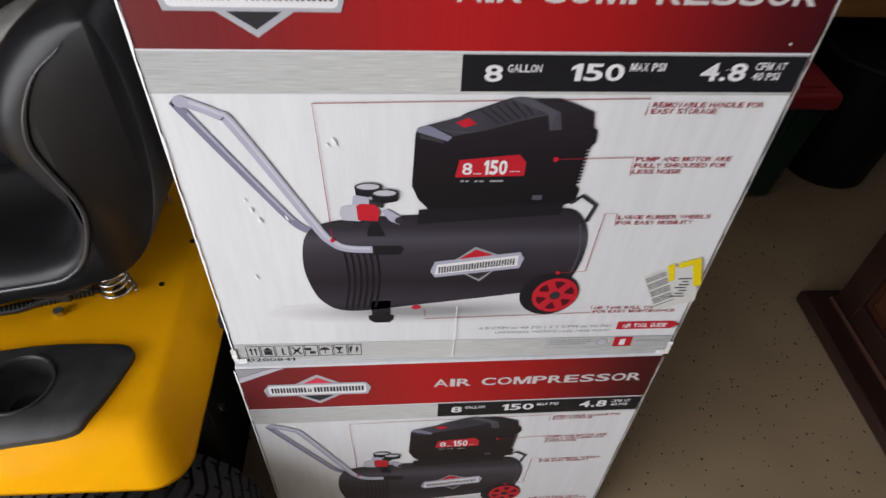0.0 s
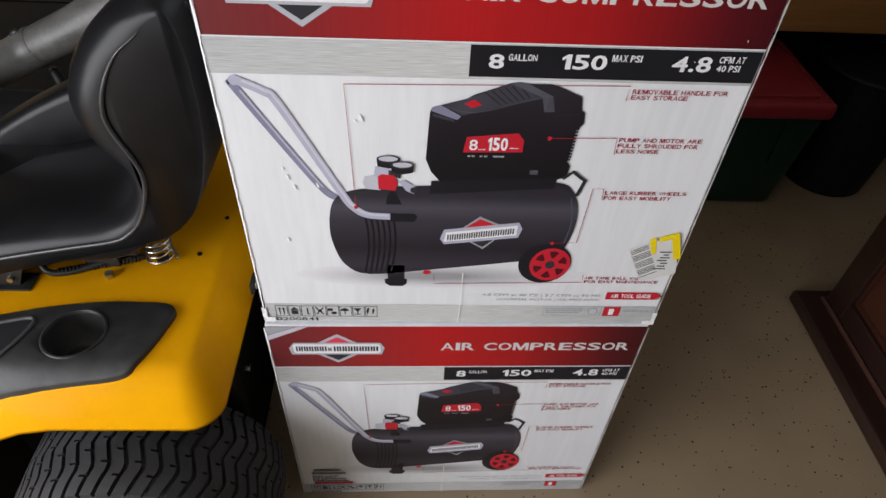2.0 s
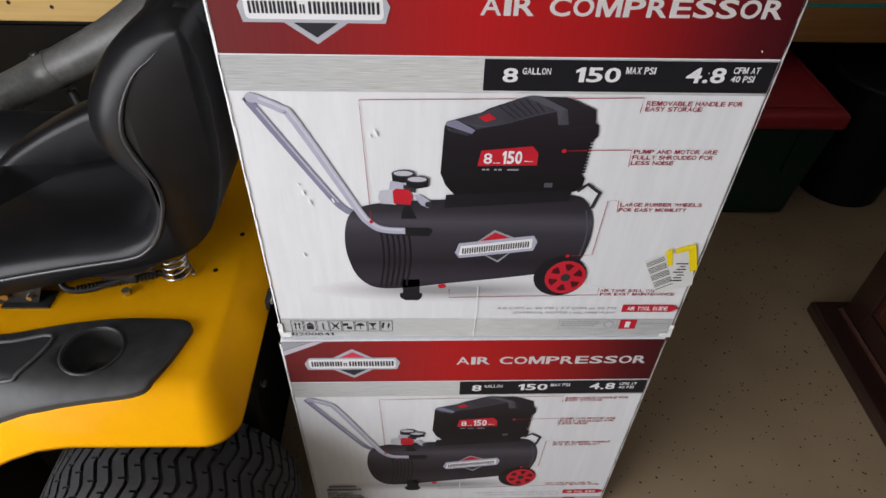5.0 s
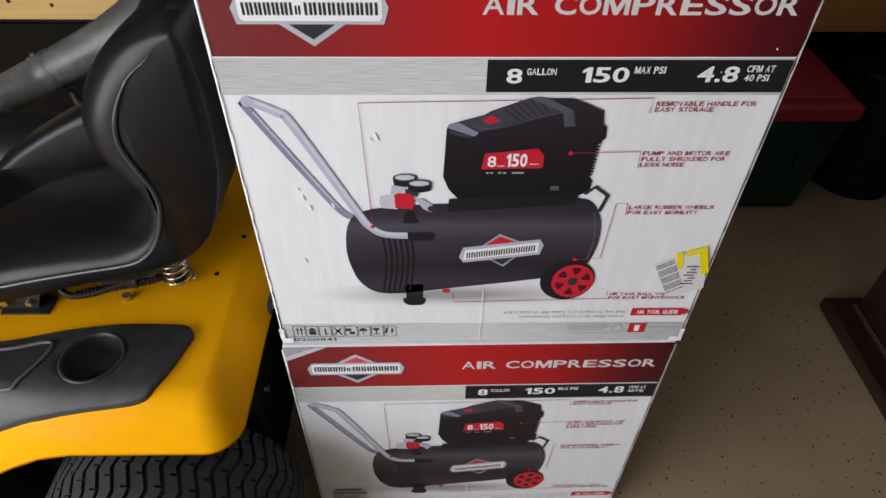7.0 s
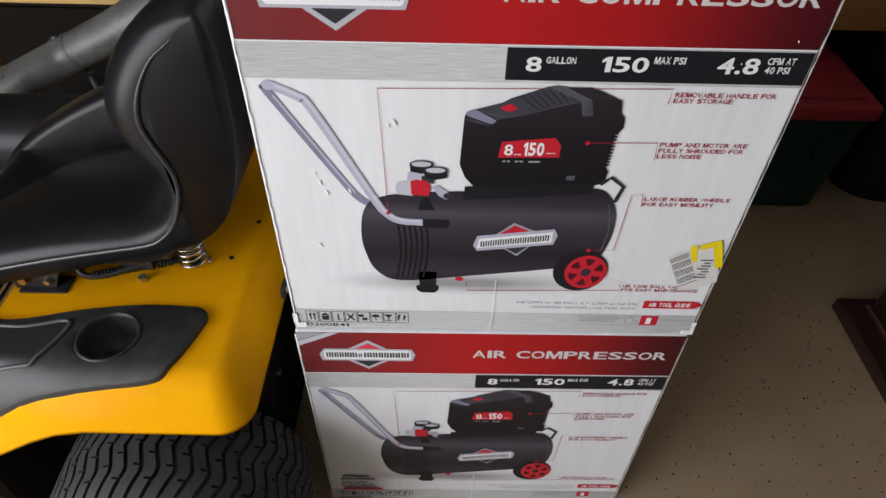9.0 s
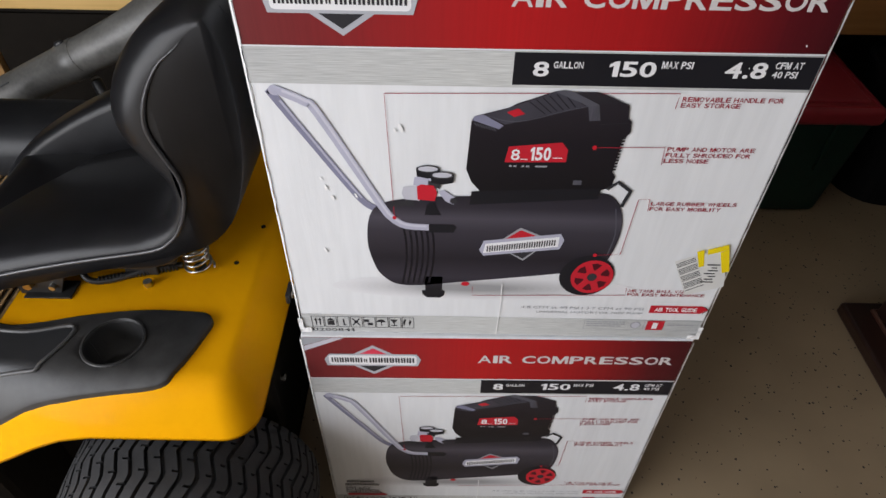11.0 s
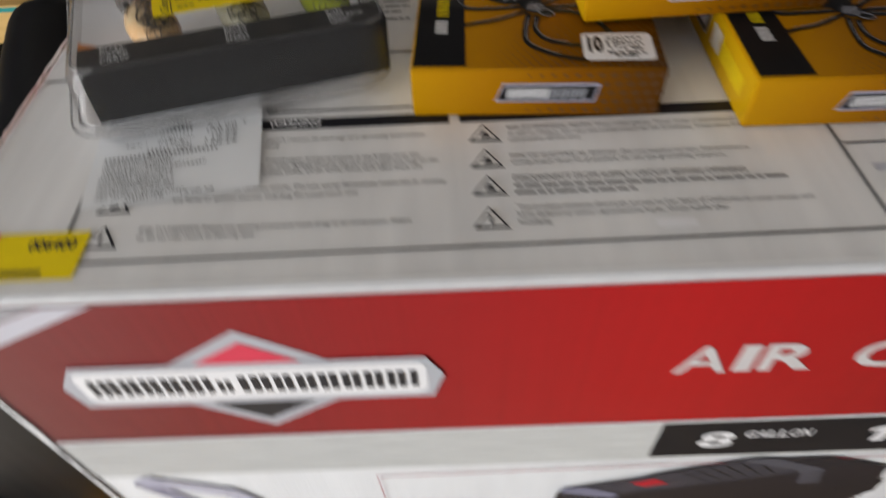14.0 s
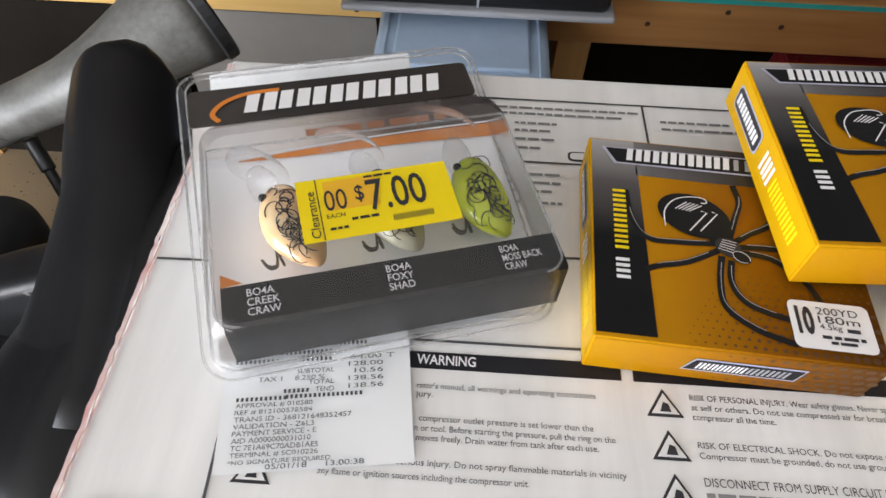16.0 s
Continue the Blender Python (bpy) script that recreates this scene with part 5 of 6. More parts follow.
def lure(u, v, turn, material):
    """A fat-bodied lure with a clear lip and two treble hooks."""
    bm = bmesh.new()
    bmesh.ops.create_uvsphere(bm, u_segments=22, v_segments=14, radius=1)
    for q in bm.verts:
        t = q.co.y
        fat = 1 - 0.35 * (t < 0) * t * t
        q.co = Vector((q.co.x * 0.0125 * fat + 0.003 * t * t, q.co.y * 0.0250, q.co.z * 0.0085 * fat))
    m = pose(u, v, 0.0260, 0, 0, turn)
    bm.transform(m)
    body = part("lure", bm, material, lp, smooth=True)
    veins = bmesh.new()
    rnd = random.Random(int(u * 1000) + 9)
    for k in range(38):
        cx, cy, ra = rnd.uniform(-0.006, 0.006), rnd.uniform(-0.019, 0.019), rnd.uniform(0.002, 0.0045)
        a0, da = rnd.uniform(0, 6.3), rnd.uniform(2.0, 4.4)
        pts = []
        for i in range(9):
            x, y = cx + ra * math.cos(a0 + da * i / 8), cy + 1.25 * ra * math.sin(a0 + da * i / 8)
            t = max(-1, min(1, y / 0.025))
            x = max(-0.010, min(0.010, x))
            pts.append(m @ Vector((x + 0.003 * t * t, y, 0.0002 + 0.0085 * math.sqrt(max(0.04, 1 - (x / 0.0125) ** 2 - t * t)))))
        tmp = tube_bm(pts, 0.00026, 4)
        me = bpy.data.meshes.new("t")
        tmp.to_mesh(me)
        tmp.free()
        veins.from_mesh(me)
        bpy.data.meshes.remove(me)
    eye = bmesh.new()
    bmesh.ops.create_uvsphere(eye, u_segments=10, v_segments=8, radius=0.002, matrix=m @ Matrix.Translation((-0.0055, 0.0175, 0.0045)))
    part("eye", eye, M_CARDBLK, body, smooth=True)
    part("painted_lines", veins, M_CARDBLK, body)
    lip = bmesh.new()
    bmesh.ops.create_cone(lip, cap_ends=True, segments=16, radius1=0.007, radius2=0.007, depth=0.0012, matrix=m @ pose(-0.002, 0.026, 0.001, 20, 0, 0) @ Matrix.Diagonal((1, 1.6, 1, 1)))
    part("lip", lip, M_CLEAR, body)
    for hy in (-0.006, -0.026):
        for ang in (150, 215, 270):
            ca, sa = math.cos(radians(ang)), math.sin(radians(ang))
            pts = [m @ Vector((-0.010 + 0.000 * k + ca * f, hy + g, -0.002 + sa * 0.3 * f)) for k, (f, g) in enumerate(((0.0, 0.0), (0.002, -0.006), (0.004, -0.009), (0.0075, -0.008), (0.009, -0.004)))]
            part("treble_hook", tube_bm(smooth_line([tuple(q) for q in pts], 3), 0.0006, 5), M_HOOK, body)


# moulded bubbles over the lips of the lures
for u, v, turn in ((-0.045, 0.012, 32), (-0.002, 0.018, 32), (0.046, 0.026, 30)):
    bm = bmesh.new()
    bmesh.ops.create_uvsphere(bm, u_segments=24, v_segments=14, radius=1)
    bmesh.ops.delete(bm, geom=[q for q in bm.verts if q.co.z < -0.05], context="VERTS")
    bm.transform(pose(u, v, 0.0290, -22, 0, turn) @ Matrix.Diagonal((0.0085, 0.026, 0.010, 1)))
    part("blister_dome", bm, M_CLEAR, lp, "clear moulded bubble", smooth=True)
for ob in lp.children:
    if ob.data and ob.data.materials and ob.data.materials[0] == M_CLEAR:
        ob.visible_shadow = False
lure(-0.0335, -0.0215, 17, M_LUREO)
lure(0.0110, -0.0215, 12, M_LURES)
lure(0.0535, -0.0215, 6, M_LUREG)
RT = LT @ Matrix.Translation((0.0052, -0.0276, 0)) @ pose(0, 0, 0, 0, 0, 0.5) @ Matrix.Diagonal((0.945, 1.13, 1, 1))
tg = flat("price_sticker", rect(-0.036, -0.015, 0.034, 0.0145), M_YELLOWTAG, lp, RT, ph + 0.0015, "yellow clearance price sticker")
n0 = ph + 0.0019
flat("sticker_shade", rect(-0.024, -0.002, 0.000, 0.0125), mat("amber_sticker", (0.75, 0.42, 0.01), 0.4, var=0.03), tg, RT, ph + 0.0017)
text("price_sign", "$", -0.0105, 0.0000, -0.0065, 0.0085, M_CHARCOAL, tg, RT, n0, 0.02)
text("price", "7.00", -0.0050, -0.0050, 0.0215, 0.0105, M_CHARCOAL, tg, RT, n0, 0.018, label="black price figures")
text("old_price", "00", -0.0245, -0.002, -0.0145, 0.008, M_CHARCOAL, tg, RT, n0)
text("clearance_word", "Clearance", 0.0, 0.0, 0.022, 0.0040, M_CHARCOAL, tg, RT @ Matrix.Translation((-0.0282, -0.0135, 0)) @ pose(0, 0, 0, 0, 0, 90), n0, 0.01)
stroke("sticker_rule", [(-0.0270, -0.0148), (-0.0270, 0.0143)], 0.0005, M_CHARCOAL, tg, RT, n0)
text("each_word", "EACH", -0.0245, -0.0055, -0.0165, -0.0035, M_CHARCOAL, tg, RT, n0)
flats("sticker_barcode", blocks(0.004, -0.0110, 0.0225, -0.0082, 20, 0.55) + word_bars(-0.014, 0.0, -0.0078, 0.0013, 3) + word_bars(-0.024, -0.016, -0.011, 0.0012, 4) + word_bars(-0.005, 0.008, 0.0115, 0.0011, 5), M_CHARCOAL, tg, RT, n0)

# till receipt, partly under the package
rc = thing("till_receipt", pose(0.0585, 0.0475, ZT + 0.0005, 0, 0, 7.5), "white till receipt lying on the carton under a package", "receipt")
bm = bmesh.new()
bmesh.ops.create_grid(bm, x_segments=12, y_segments=16, size=0.5)
for v in bm.verts:
    x, y = (v.co.x + 0.5) * 0.0775, (v.co.y + 0.5) * 0.11
    v.co = Vector((x, y, 0.0012 + 0.0006 * noise.noise((x * 25, y * 25, 1))))
part("paper", bm, M_RECEIPT, rc)
for words, u0, v0, u1 in (("64.00 T", 0.052, 0.0455, 0.071), ("128.00", 0.0515, 0.0422, 0.066), ("SUBTOTAL", 0.030, 0.0400, 0.0455), ("10.56", 0.054, 0.0390, 0.066), ("TAX 1    8.250 %", 0.014, 0.0370, 0.0415), ("TOTAL", 0.035, 0.0348, 0.0455), ("138.56", 0.0515, 0.0356, 0.066), ("TEND", 0.038, 0.0315, 0.0455), ("138.56", 0.0515, 0.0322, 0.066), ("APPROVAL # 010580", 0.006, 0.0258, 0.037),
                          ("REF # 812100578584", 0.006, 0.0229, 0.037), ("TRANS ID - 368121648352457", 0.006, 0.0200, 0.053), ("VALIDATION - Z6L3", 0.006, 0.0171, 0.038), ("PAYMENT SERVICE - E", 0.006, 0.0142, 0.039), ("AID A0000000031010", 0.006, 0.0113, 0.037), ("TC 7E1A69C70ADB1AE5", 0.006, 0.0084, 0.040), ("TERMINAL # SC010226", 0.006, 0.0055, 0.040), ("*NO SIGNATURE REQUIRED", 0.0055, 0.0026, 0.045), ("05/01/18     13:00:38", 0.020, -0.0003 + 0.0008, 0.058)):
    text("receipt_line", words, u0, v0, u1, v0 + 0.0021, M_TEXTGREY, rc, Matrix(), 0.0024)
for u0, u1, v in ((0.006, 0.027, 0.0287), (0.026, 0.058, 0.0290), (0.025, 0.036, 0.0315), (0.004, 0.045, 0.0455), (0.004, 0.045, 0.049), (0.004, 0.06, 0.0525), (0.004, 0.06, 0.056)):
    flats("receipt_bar_line", blocks(u0, v, u1, v + 0.0017, max(2, int((u1 - u0) / 0.0018)), 0.45), M_TEXTGREY, rc, Matrix(), 0.0024)

# folded paper slip that sticks out behind the package
slip = thing("paper_slip", pose(0.098, 0.179, ZT + 0.0004, 0, 0, 15), "crumpled white paper slip under the lure package", "paper")
bm = bmesh.new()
bmesh.ops.create_grid(bm, x_segments=20, y_segments=14, size=0.5)
for v in bm.verts:
    x, y = -0.074 + (v.co.x + 0.5) * 0.118, 0.060 + (v.co.y + 0.5) * 0.058
    v.co = Vector((x, y, 0.0012 + 0.006 * max(0.0, (y - 0.1) / 0.018) + 0.0015 * noise.noise((x * 60, y * 60, 4))))
part("sheet", bm, M_RECEIPT, slip, smooth=True)

# ---- riding mower ----
mower = thing("riding_mower", pose(0, 0, 0), "yellow riding mower with black vinyl seat, parked beside the boxes", "lawn mower")
FX0, FX1, FY0, FY1, FZ = -1.00, -0.074, -0.151, 0.73, 0.648


def fender():
    bm = bmesh.new()
    rings = []
    n = 14
    steps = [(0.004, -0.012), (-0.001, -0.008), (0.0, 0.0)] + [(0.082 * (k / 12), None) for k in range(1, 13)]
    for d, extra in steps:
        ring = []
        r = max(0.06 - d * 0.5, 0.012)
        x0, x1, y0, y1 = FX0 + d, FX1 - d * 0.75, FY0 + d, FY1 - d
        for cx, cy, a0 in ((x1 - r, y0 + r, -90), (x1 - r, y1 - r, 0), (x0 + r, y1 - r, 90), (x0 + r, y0 + r, 180)):
            for k in range(n + 1):
                t = radians(a0 + 90 * k / n)
                ring.append((cx + r * math.cos(t), cy + r * math.sin(t)))
        full = []
        for i, p in enumerate(ring):
            q = ring[(i + 1) % len(ring)]
            m = 14 if (i + 1) % (n + 1) == 0 else 1
            full += [(p[0] + (q[0] - p[0]) * k / m, p[1] + (q[1] - p[1]) * k / m) for k in range(m)]
        dd = min(1.0, max(d, 0) / 0.082)
        vs = []
        for x, y in full:
            s = min(1, max(0, (-0.36 - x) / 0.34))
            s = s * s * (3 - 2 * s)
            drop = 0.088 * (1 - dd) ** 2.2 + 0.15 * s * (1 - dd) ** 1.2
            vs.append(bm.verts.new((x, y, FZ - drop + (extra or 0.0))))
        rings.append(vs)
    for q, o in zip(rings, rings[1:]):
        m = len(q)
        for k in range(m):
            bm.faces.new((q[k], q[(k + 1) % m], o[(k + 1) % m], o[k]))
    # flat middle, open where the cup holder sinks in
    rim_v = rings[-1]
    cup = [bm.verts.new((CX + 0.054 * math.cos(k * math.pi / 16), CY + 0.054 * math.sin(k * math.pi / 16), FZ)) for k in range(32)]
    edges = [bm.edges.get((rim_v[k], rim_v[(k + 1) % len(rim_v)])) for k in range(len(rim_v))] + [bm.edges.new((cup[k], cup[(k + 1) % 32])) for k in range(32)]
    bmesh.ops.triangle_fill(bm, edges=edges, use_beauty=True)
    # the foot well before the seat is open
    for at, way in (((-0.568, 0, 0), (1, 0, 0)), ((0, 0.03, 0), (0, 1, 0))):
        bmesh.ops.bisect_plane(bm, geom=bm.verts[:] + bm.edges[:] + bm.faces[:], plane_co=at, plane_no=way)
    bmesh.ops.delete(bm, geom=[f for f in bm.faces if f.calc_center_median().x < -0.568 and f.calc_center_median().y > 0.03], context="FACES")
    bmesh.ops.recalc_face_normals(bm, faces=bm.faces[:])
    return bm


CX, CY, CR2 = -0.335, -0.022, 0.052
part("fender_deck", fender(), M_PAINTY, mower, "glossy yellow fender deck", smooth=True)

# black console with a cup holder, set into the fender
TP = [(-0.222, 0.052), (-0.188, 0.048), (-0.174, 0.030), (-0.180, 0.000), (-0.194, -0.045), (-0.210, -0.080), (-0.232, -0.102), (-0.320, -0.112), (-0.44, -0.121), (-0.66, -0.122), (-0.66, 0.020), (-0.53, 0.012), (-0.40, 0.040), (-0.30, 0.053)]


def deck_z(x, y):
    """Height of the fender skin near its outer edge."""
    dd = min(1.0, max(0.0, y - FY0) / 0.082)
    s = min(1, max(0, (-0.36 - x) / 0.34))
    s = s * s * (3 - 2 * s)
    return FZ - 0.088 * (1 - dd) ** 2.2 - 0.15 * s * (1 - dd) ** 1.2


def console():
    bm = bmesh.new()
    out = smooth_line(TP, 6, True)
    n = len(out)
    ztop = lambda x, y: deck_z(x, y) + 0.011
    mx, my = CX, CY
    hole = []
    for x, y in out:
        a = math.atan2(y - my, x - mx)
        hole.append((mx + CR2 * math.cos(a), my + CR2 * math.sin(a)))
    rings = []
    for w, dz in ((1.01, -0.03), (1.0, -0.004), (0.994, -0.001), (0.985, 0.0), (0.9, 0.0), (0.8, 0.0), (0.7, 0.0), (0.6, 0.0), (0.5, 0.0), (0.4, 0.0), (0.3, 0.0), (0.2, 0.0), (0.1, 0.0)):
        rings.append([bm.verts.new((hx + (x - hx) * w, hy + (y - hy) * w, ztop(hx + (x - hx) * w, hy + (y - hy) * w) + dz)) for (x, y), (hx, hy) in zip(out, hole)])
    rings.append([bm.verts.new((x, y, FZ + 0.011)) for x, y in hole])
    rings.append([bm.verts.new((mx + (x - mx) * 0.97, my + (y - my) * 0.97, FZ + 0.004)) for x, y in hole])
    rings.append([bm.verts.new((mx + (x - mx) * 0.86, my + (y - my) * 0.86, FZ - 0.065)) for x, y in hole])
    for q, o in zip(rings, rings[1:]):
        for k in range(n):
            bm.faces.new((q[k], q[(k + 1) % n], o[(k + 1) % n], o[k]))
    bm.faces.new(rings[-1])
    bmesh.ops.recalc_face_normals(bm, faces=bm.faces[:])
    return bm


con = part("cup_console", console(), M_BPLAST2, mower, "dusty black plastic cup holder tray", smooth=True)
part("cup_rim", tube_bm([(CX + CR2 * 1.02 * math.cos(k * math.pi / 18), CY + CR2 * 1.02 * math.sin(k * math.pi / 18), FZ + 0.0115) for k in range(37)], 0.003, 6, cap=False), M_BPLAST2, con)
dish = [(-0.415, 0.008), (-0.440, -0.070), (-0.47, -0.085), (-0.64, -0.085), (-0.64, -0.002), (-0.50, -0.005)]
# dusty rim, lightened as a painted highlight that gives the dish depth
M_TRAYRIM = mat("dusty_lit_rim_plastic", (0.07, 0.07, 0.07), 0.45, var=0.3)
loop = smooth_line(dish, 6, True)
part("tray_rim", tube_bm([(x, y, deck_z(x, y) + 0.0125) for x, y in loop + loop[:1]], 0.0038, 8), M_TRAYRIM, con, smooth=True)
bm = bmesh.new()
dx0, dy0 = -0.54, -0.043
grid = [[bm.verts.new((dx0 + (x - dx0) * w, dy0 + (y - dy0) * w, deck_z(dx0 + (x - dx0) * w, dy0 + (y - dy0) * w) + 0.0125)) for x, y in loop] for w in (1.0, 0.8, 0.6, 0.4, 0.2, 0.02)]
for q, o in zip(grid, grid[1:]):
    for k in range(len(q)):
        bm.faces.new((q[k], q[(k + 1) % len(q)], o[(k + 1) % len(q)], o[k]))
bm.faces.new(grid[-1])
bmesh.ops.recalc_face_normals(bm, faces=bm.faces[:])
part("tray_floor", bm, M_BPLAST, con, smooth=True)

# seat: near shell with its bolster roll, backrest, cushion and far bolster
def even(pts, n):
    """n points at even steps along a rounded line."""
    p = np.array(smooth_line(pts, 6), float)
    d = np.concatenate([[0], np.cumsum(np.linalg.norm(np.diff(p, axis=0), axis=1))])
    t = np.linspace(0, d[-1], n)
    return np.stack([np.interp(t, d, p[:, 0]), np.interp(t, d, p[:, 1])], 1)


def loft_bm(rings):
    """Skin over closed rings of (x, y, z) with the same count, ends closed."""
    bm = bmesh.new()
    vs = [[bm.verts.new(tuple(p)) for p in r] for r in rings]
    n = len(vs[0])
    for q, o in zip(vs, vs[1:]):
        for k in range(n):
            bm.faces.new((q[k], q[(k + 1) % n], o[(k + 1) % n], o[k]))
    caps = [bm.faces.new(vs[0]), bm.faces.new(vs[-1][::-1])]
    bmesh.ops.triangulate(bm, faces=caps)
    bmesh.ops.recalc_face_normals(bm, faces=bm.faces[:])
    return bm


def ring3(front, back, y):
    return [(x, y, z) for x, z in list(front) + list(back)]


# the piped seam and, point for point, the crest of the roll in front of it
SEAM = np.array(smooth_line([(-0.64, 0.715), (-0.60, 0.736), (-0.496, 0.766), (-0.404, 0.789), (-0.316, 0.808), (-0.236, 0.825), (-0.205, 0.843), (-0.182, 0.869), (-0.164, 0.905), (-0.152, 0.945), (-0.151, 0.977), (-0.159, 1.006), (-0.169, 1.037), (-0.174, 1.066), (-0.167, 1.098), (-0.151, 1.132), (-0.128, 1.164), (-0.101, 1.186), (-0.082, 1.204), (-0.062, 1.216)], 3))
ROLL = np.array(smooth_line([(-0.665, 0.740), (-0.62, 0.768), (-0.516, 0.795), (-0.424, 0.816), (-0.340, 0.832), (-0.275, 0.842), (-0.242, 0.853), (-0.216, 0.870), (-0.196, 0.895), (-0.187, 0.925), (-0.192, 0.955), (-0.212, 0.983), (-0.229, 1.012), (-0.238, 1.045), (-0.236, 1.078), (-0.222, 1.115), (-0.200, 1.150), (-0.172, 1.182), (-0.138, 1.208), (-0.090, 1.231)], 3))
REAR = even([(-0.055, 1.226), (-0.042, 1.19), (-0.038, 1.12), (-0.042, 1.05), (-0.051, 0.995), (-0.068, 0.935), (-0.094, 0.882), (-0.138, 0.838), (-0.20, 0.813), (-0.30, 0.785), (-0.45, 0.742), (-0.60, 0.703), (-0.64, 0.704)], 44)
REARC = REAR + np.array([(-0.002, 0.0)])
rings = [ring3(SEAM, REARC, 0.0425)]
for k in range(1, 10):
    a = math.pi / 2 * k / 9
    w, yy = math.sin(a), 0.0425 + 0.052 * (1 - math.cos(a))
    rings.append(ring3(SEAM + (ROLL - SEAM) * w, REARC + (REAR - REARC) * w, yy))
rings.append(ring3(ROLL, REAR, 0.125))
for w, yy in ((0.95, 0.16), (0.8, 0.21), (0.55, 0.27), (0.25, 0.33), (0.0, 0.38)):
    rings.append(ring3(ROLL * w + SEAM * (1 - w), REAR, yy))
shell = part("side_bolster", loft_bm(rings), M_VINYL, mower, "black vinyl side bolster", smooth=True)
part("piping", tube_bm([(x, 0.0405, z) for x, z in SEAM[3:54]], 0.0036, 8, [0.0036 if k < 40 else 0.0032 * (51 - k) / 11 for k in range(51)], up=(0, 1, 0)), M_VINYL2, shell, "raised seam piping", smooth=True)
# backrest, swept across and drawn forward at its far end
BF_N = even([(x + 0.014, z) for x, z in ROLL[24::3]], 40)
BF_M = even([(-0.25, 0.83), (-0.215, 0.88), (-0.195, 0.95), (-0.183, 1.02), (-0.172, 1.10), (-0.155, 1.165), (-0.140, 1.205), (-0.115, 1.232), (-0.085, 1.238)], 40)
BR = even([(-0.062, 1.230), (-0.043, 1.20), (-0.038, 1.12), (-0.042, 1.05), (-0.051, 0.995), (-0.070, 0.935), (-0.100, 0.885), (-0.16, 0.855), (-0.22, 0.85)], 30)
rings = []
for y in np.linspace(0.10, 0.436, 18):
    w = max(0.0, 1 - (y - 0.10) / 0.24)
    w = w * w * (3 - 2 * w)
    dx = np.interp(y, [0.10, 0.2, 0.3, 0.365, 0.46], [0, -0.012, -0.030, -0.055, -0.085])
    rings.append([(x + dx, yy, z) for x, yy, z in ring3(BF_M + (BF_N - BF_M) * w, BR, y)])
last = np.array(rings[-1])
nf = len(BF_N)
ft = np.array([last[int(round(k))] for k in np.linspace(0, nf - 1, 30)])
bk = last[nf:][::-1]
core = np.concatenate([np.array([(ft[int(round(k * 29 / (nf - 1)))] + bk[int(round(k * 29 / (nf - 1)))]) / 2 for k in range(nf)]), ((ft + bk) / 2)[::-1]])
core[:, 2] -= 0.02 * np.clip((core[:, 2] - 1.15) / 0.08, 0, 1)
for k in range(1, 8):
    a = radians(58) * k / 7
    r = last * math.cos(a) + core * (1 - math.cos(a))
    r[:, 1] = 0.436 + 0.034 * math.sin(a)
    r[:, 0] -= 0.008 * math.sin(a)
    rings.append([tuple(p) for p in r])
part("backrest", loft_bm(rings), M_VINYL, mower, "black vinyl backrest", smooth=True)
CUSHION = [(-0.64, 0.710), (-0.66, 0.74), (-0.62, 0.765), (-0.42, 0.77), (-0.30, 0.785), (-0.230, 0.82), (-0.180, 0.87), (-0.160, 0.95), (-0.13, 0.95), (-0.15, 0.88), (-0.18, 0.80), (-0.235, 0.745), (-0.32, 0.715)]
FAR_OUT = [(-0.70, 0.68), (-0.69, 0.73), (-0.62, 0.79), (-0.53, 0.845), (-0.45, 0.885), (-0.37, 0.92), (-0.305, 0.97), (-0.275, 1.03), (-0.245, 1.04), (-0.215, 0.98), (-0.205, 0.90), (-0.23, 0.79), (-0.40, 0.70)]
part("seat_pad", extrude_bm(smooth_line(CUSHION, 4, True), 0.10, 0.42, 0.008), M_VINYL, mower, "black vinyl seat pad", smooth=True)
part("side_bolster", extrude_bm(smooth_line(FAR_OUT, 4, True), 0.385, 0.465, 0.02, 4), M_VINYL, mower, "black vinyl side bolster", smooth=True)
part("seat_pan", box_bm(-0.60, -0.26, 0.13, 0.46, 0.700, 0.716, 0.004), M_BSTEEL, mower)

# springs, brackets, bolts and the cable under the seat


def coil(x, y):
    pts = [(x + (0.025 + 0.003 * math.cos(t * 0.25)) * math.cos(t), y + 0.025 * math.sin(t), FZ + 0.004 + 0.060 * t / (2 * math.pi * 4)) for t in np.linspace(0, 2 * math.pi * 4, 90)]
    part("seat_spring", tube_bm(pts, 0.0026, 7), M_STEEL, mower, "bright steel coil spring", smooth=True)
    part("spring_seat", cyl_bm(0.012, 0.012, 0.010, 16, pose(x, y, FZ + 0.004)), M_BSTEEL, mower)


coil(-0.238, 0.172)
coil(-0.235, 0.41)
part("deck_bolt", cyl_bm(0.009, 0.009, 0.012, 6, pose(-0.326, 0.125, FZ + 0.005)), M_STEEL, mower)
part("deck_hole", cyl_bm(0.005, 0.005, 0.002, 14, pose(-0.171, 0.19, FZ + 0.0005)), M_DARK, mower)
part("deck_hole", cyl_bm(0.005, 0.005, 0.002, 14, pose(-0.140, 0.30, FZ + 0.0005)), M_DARK, mower)
part("hinge_bracket", extrude_bm([(-0.56, 0.648), (-0.565, 0.70), (-0.46, 0.70), (-0.485, 0.648)], 0.098, 0.103), M_BSTEEL, mower, "black steel hinge bracket")
part("hinge_bracket", box_bm(-0.55, -0.46, 0.085, 0.13, 0.648, 0.652, 0.001), M_BSTEEL, mower)
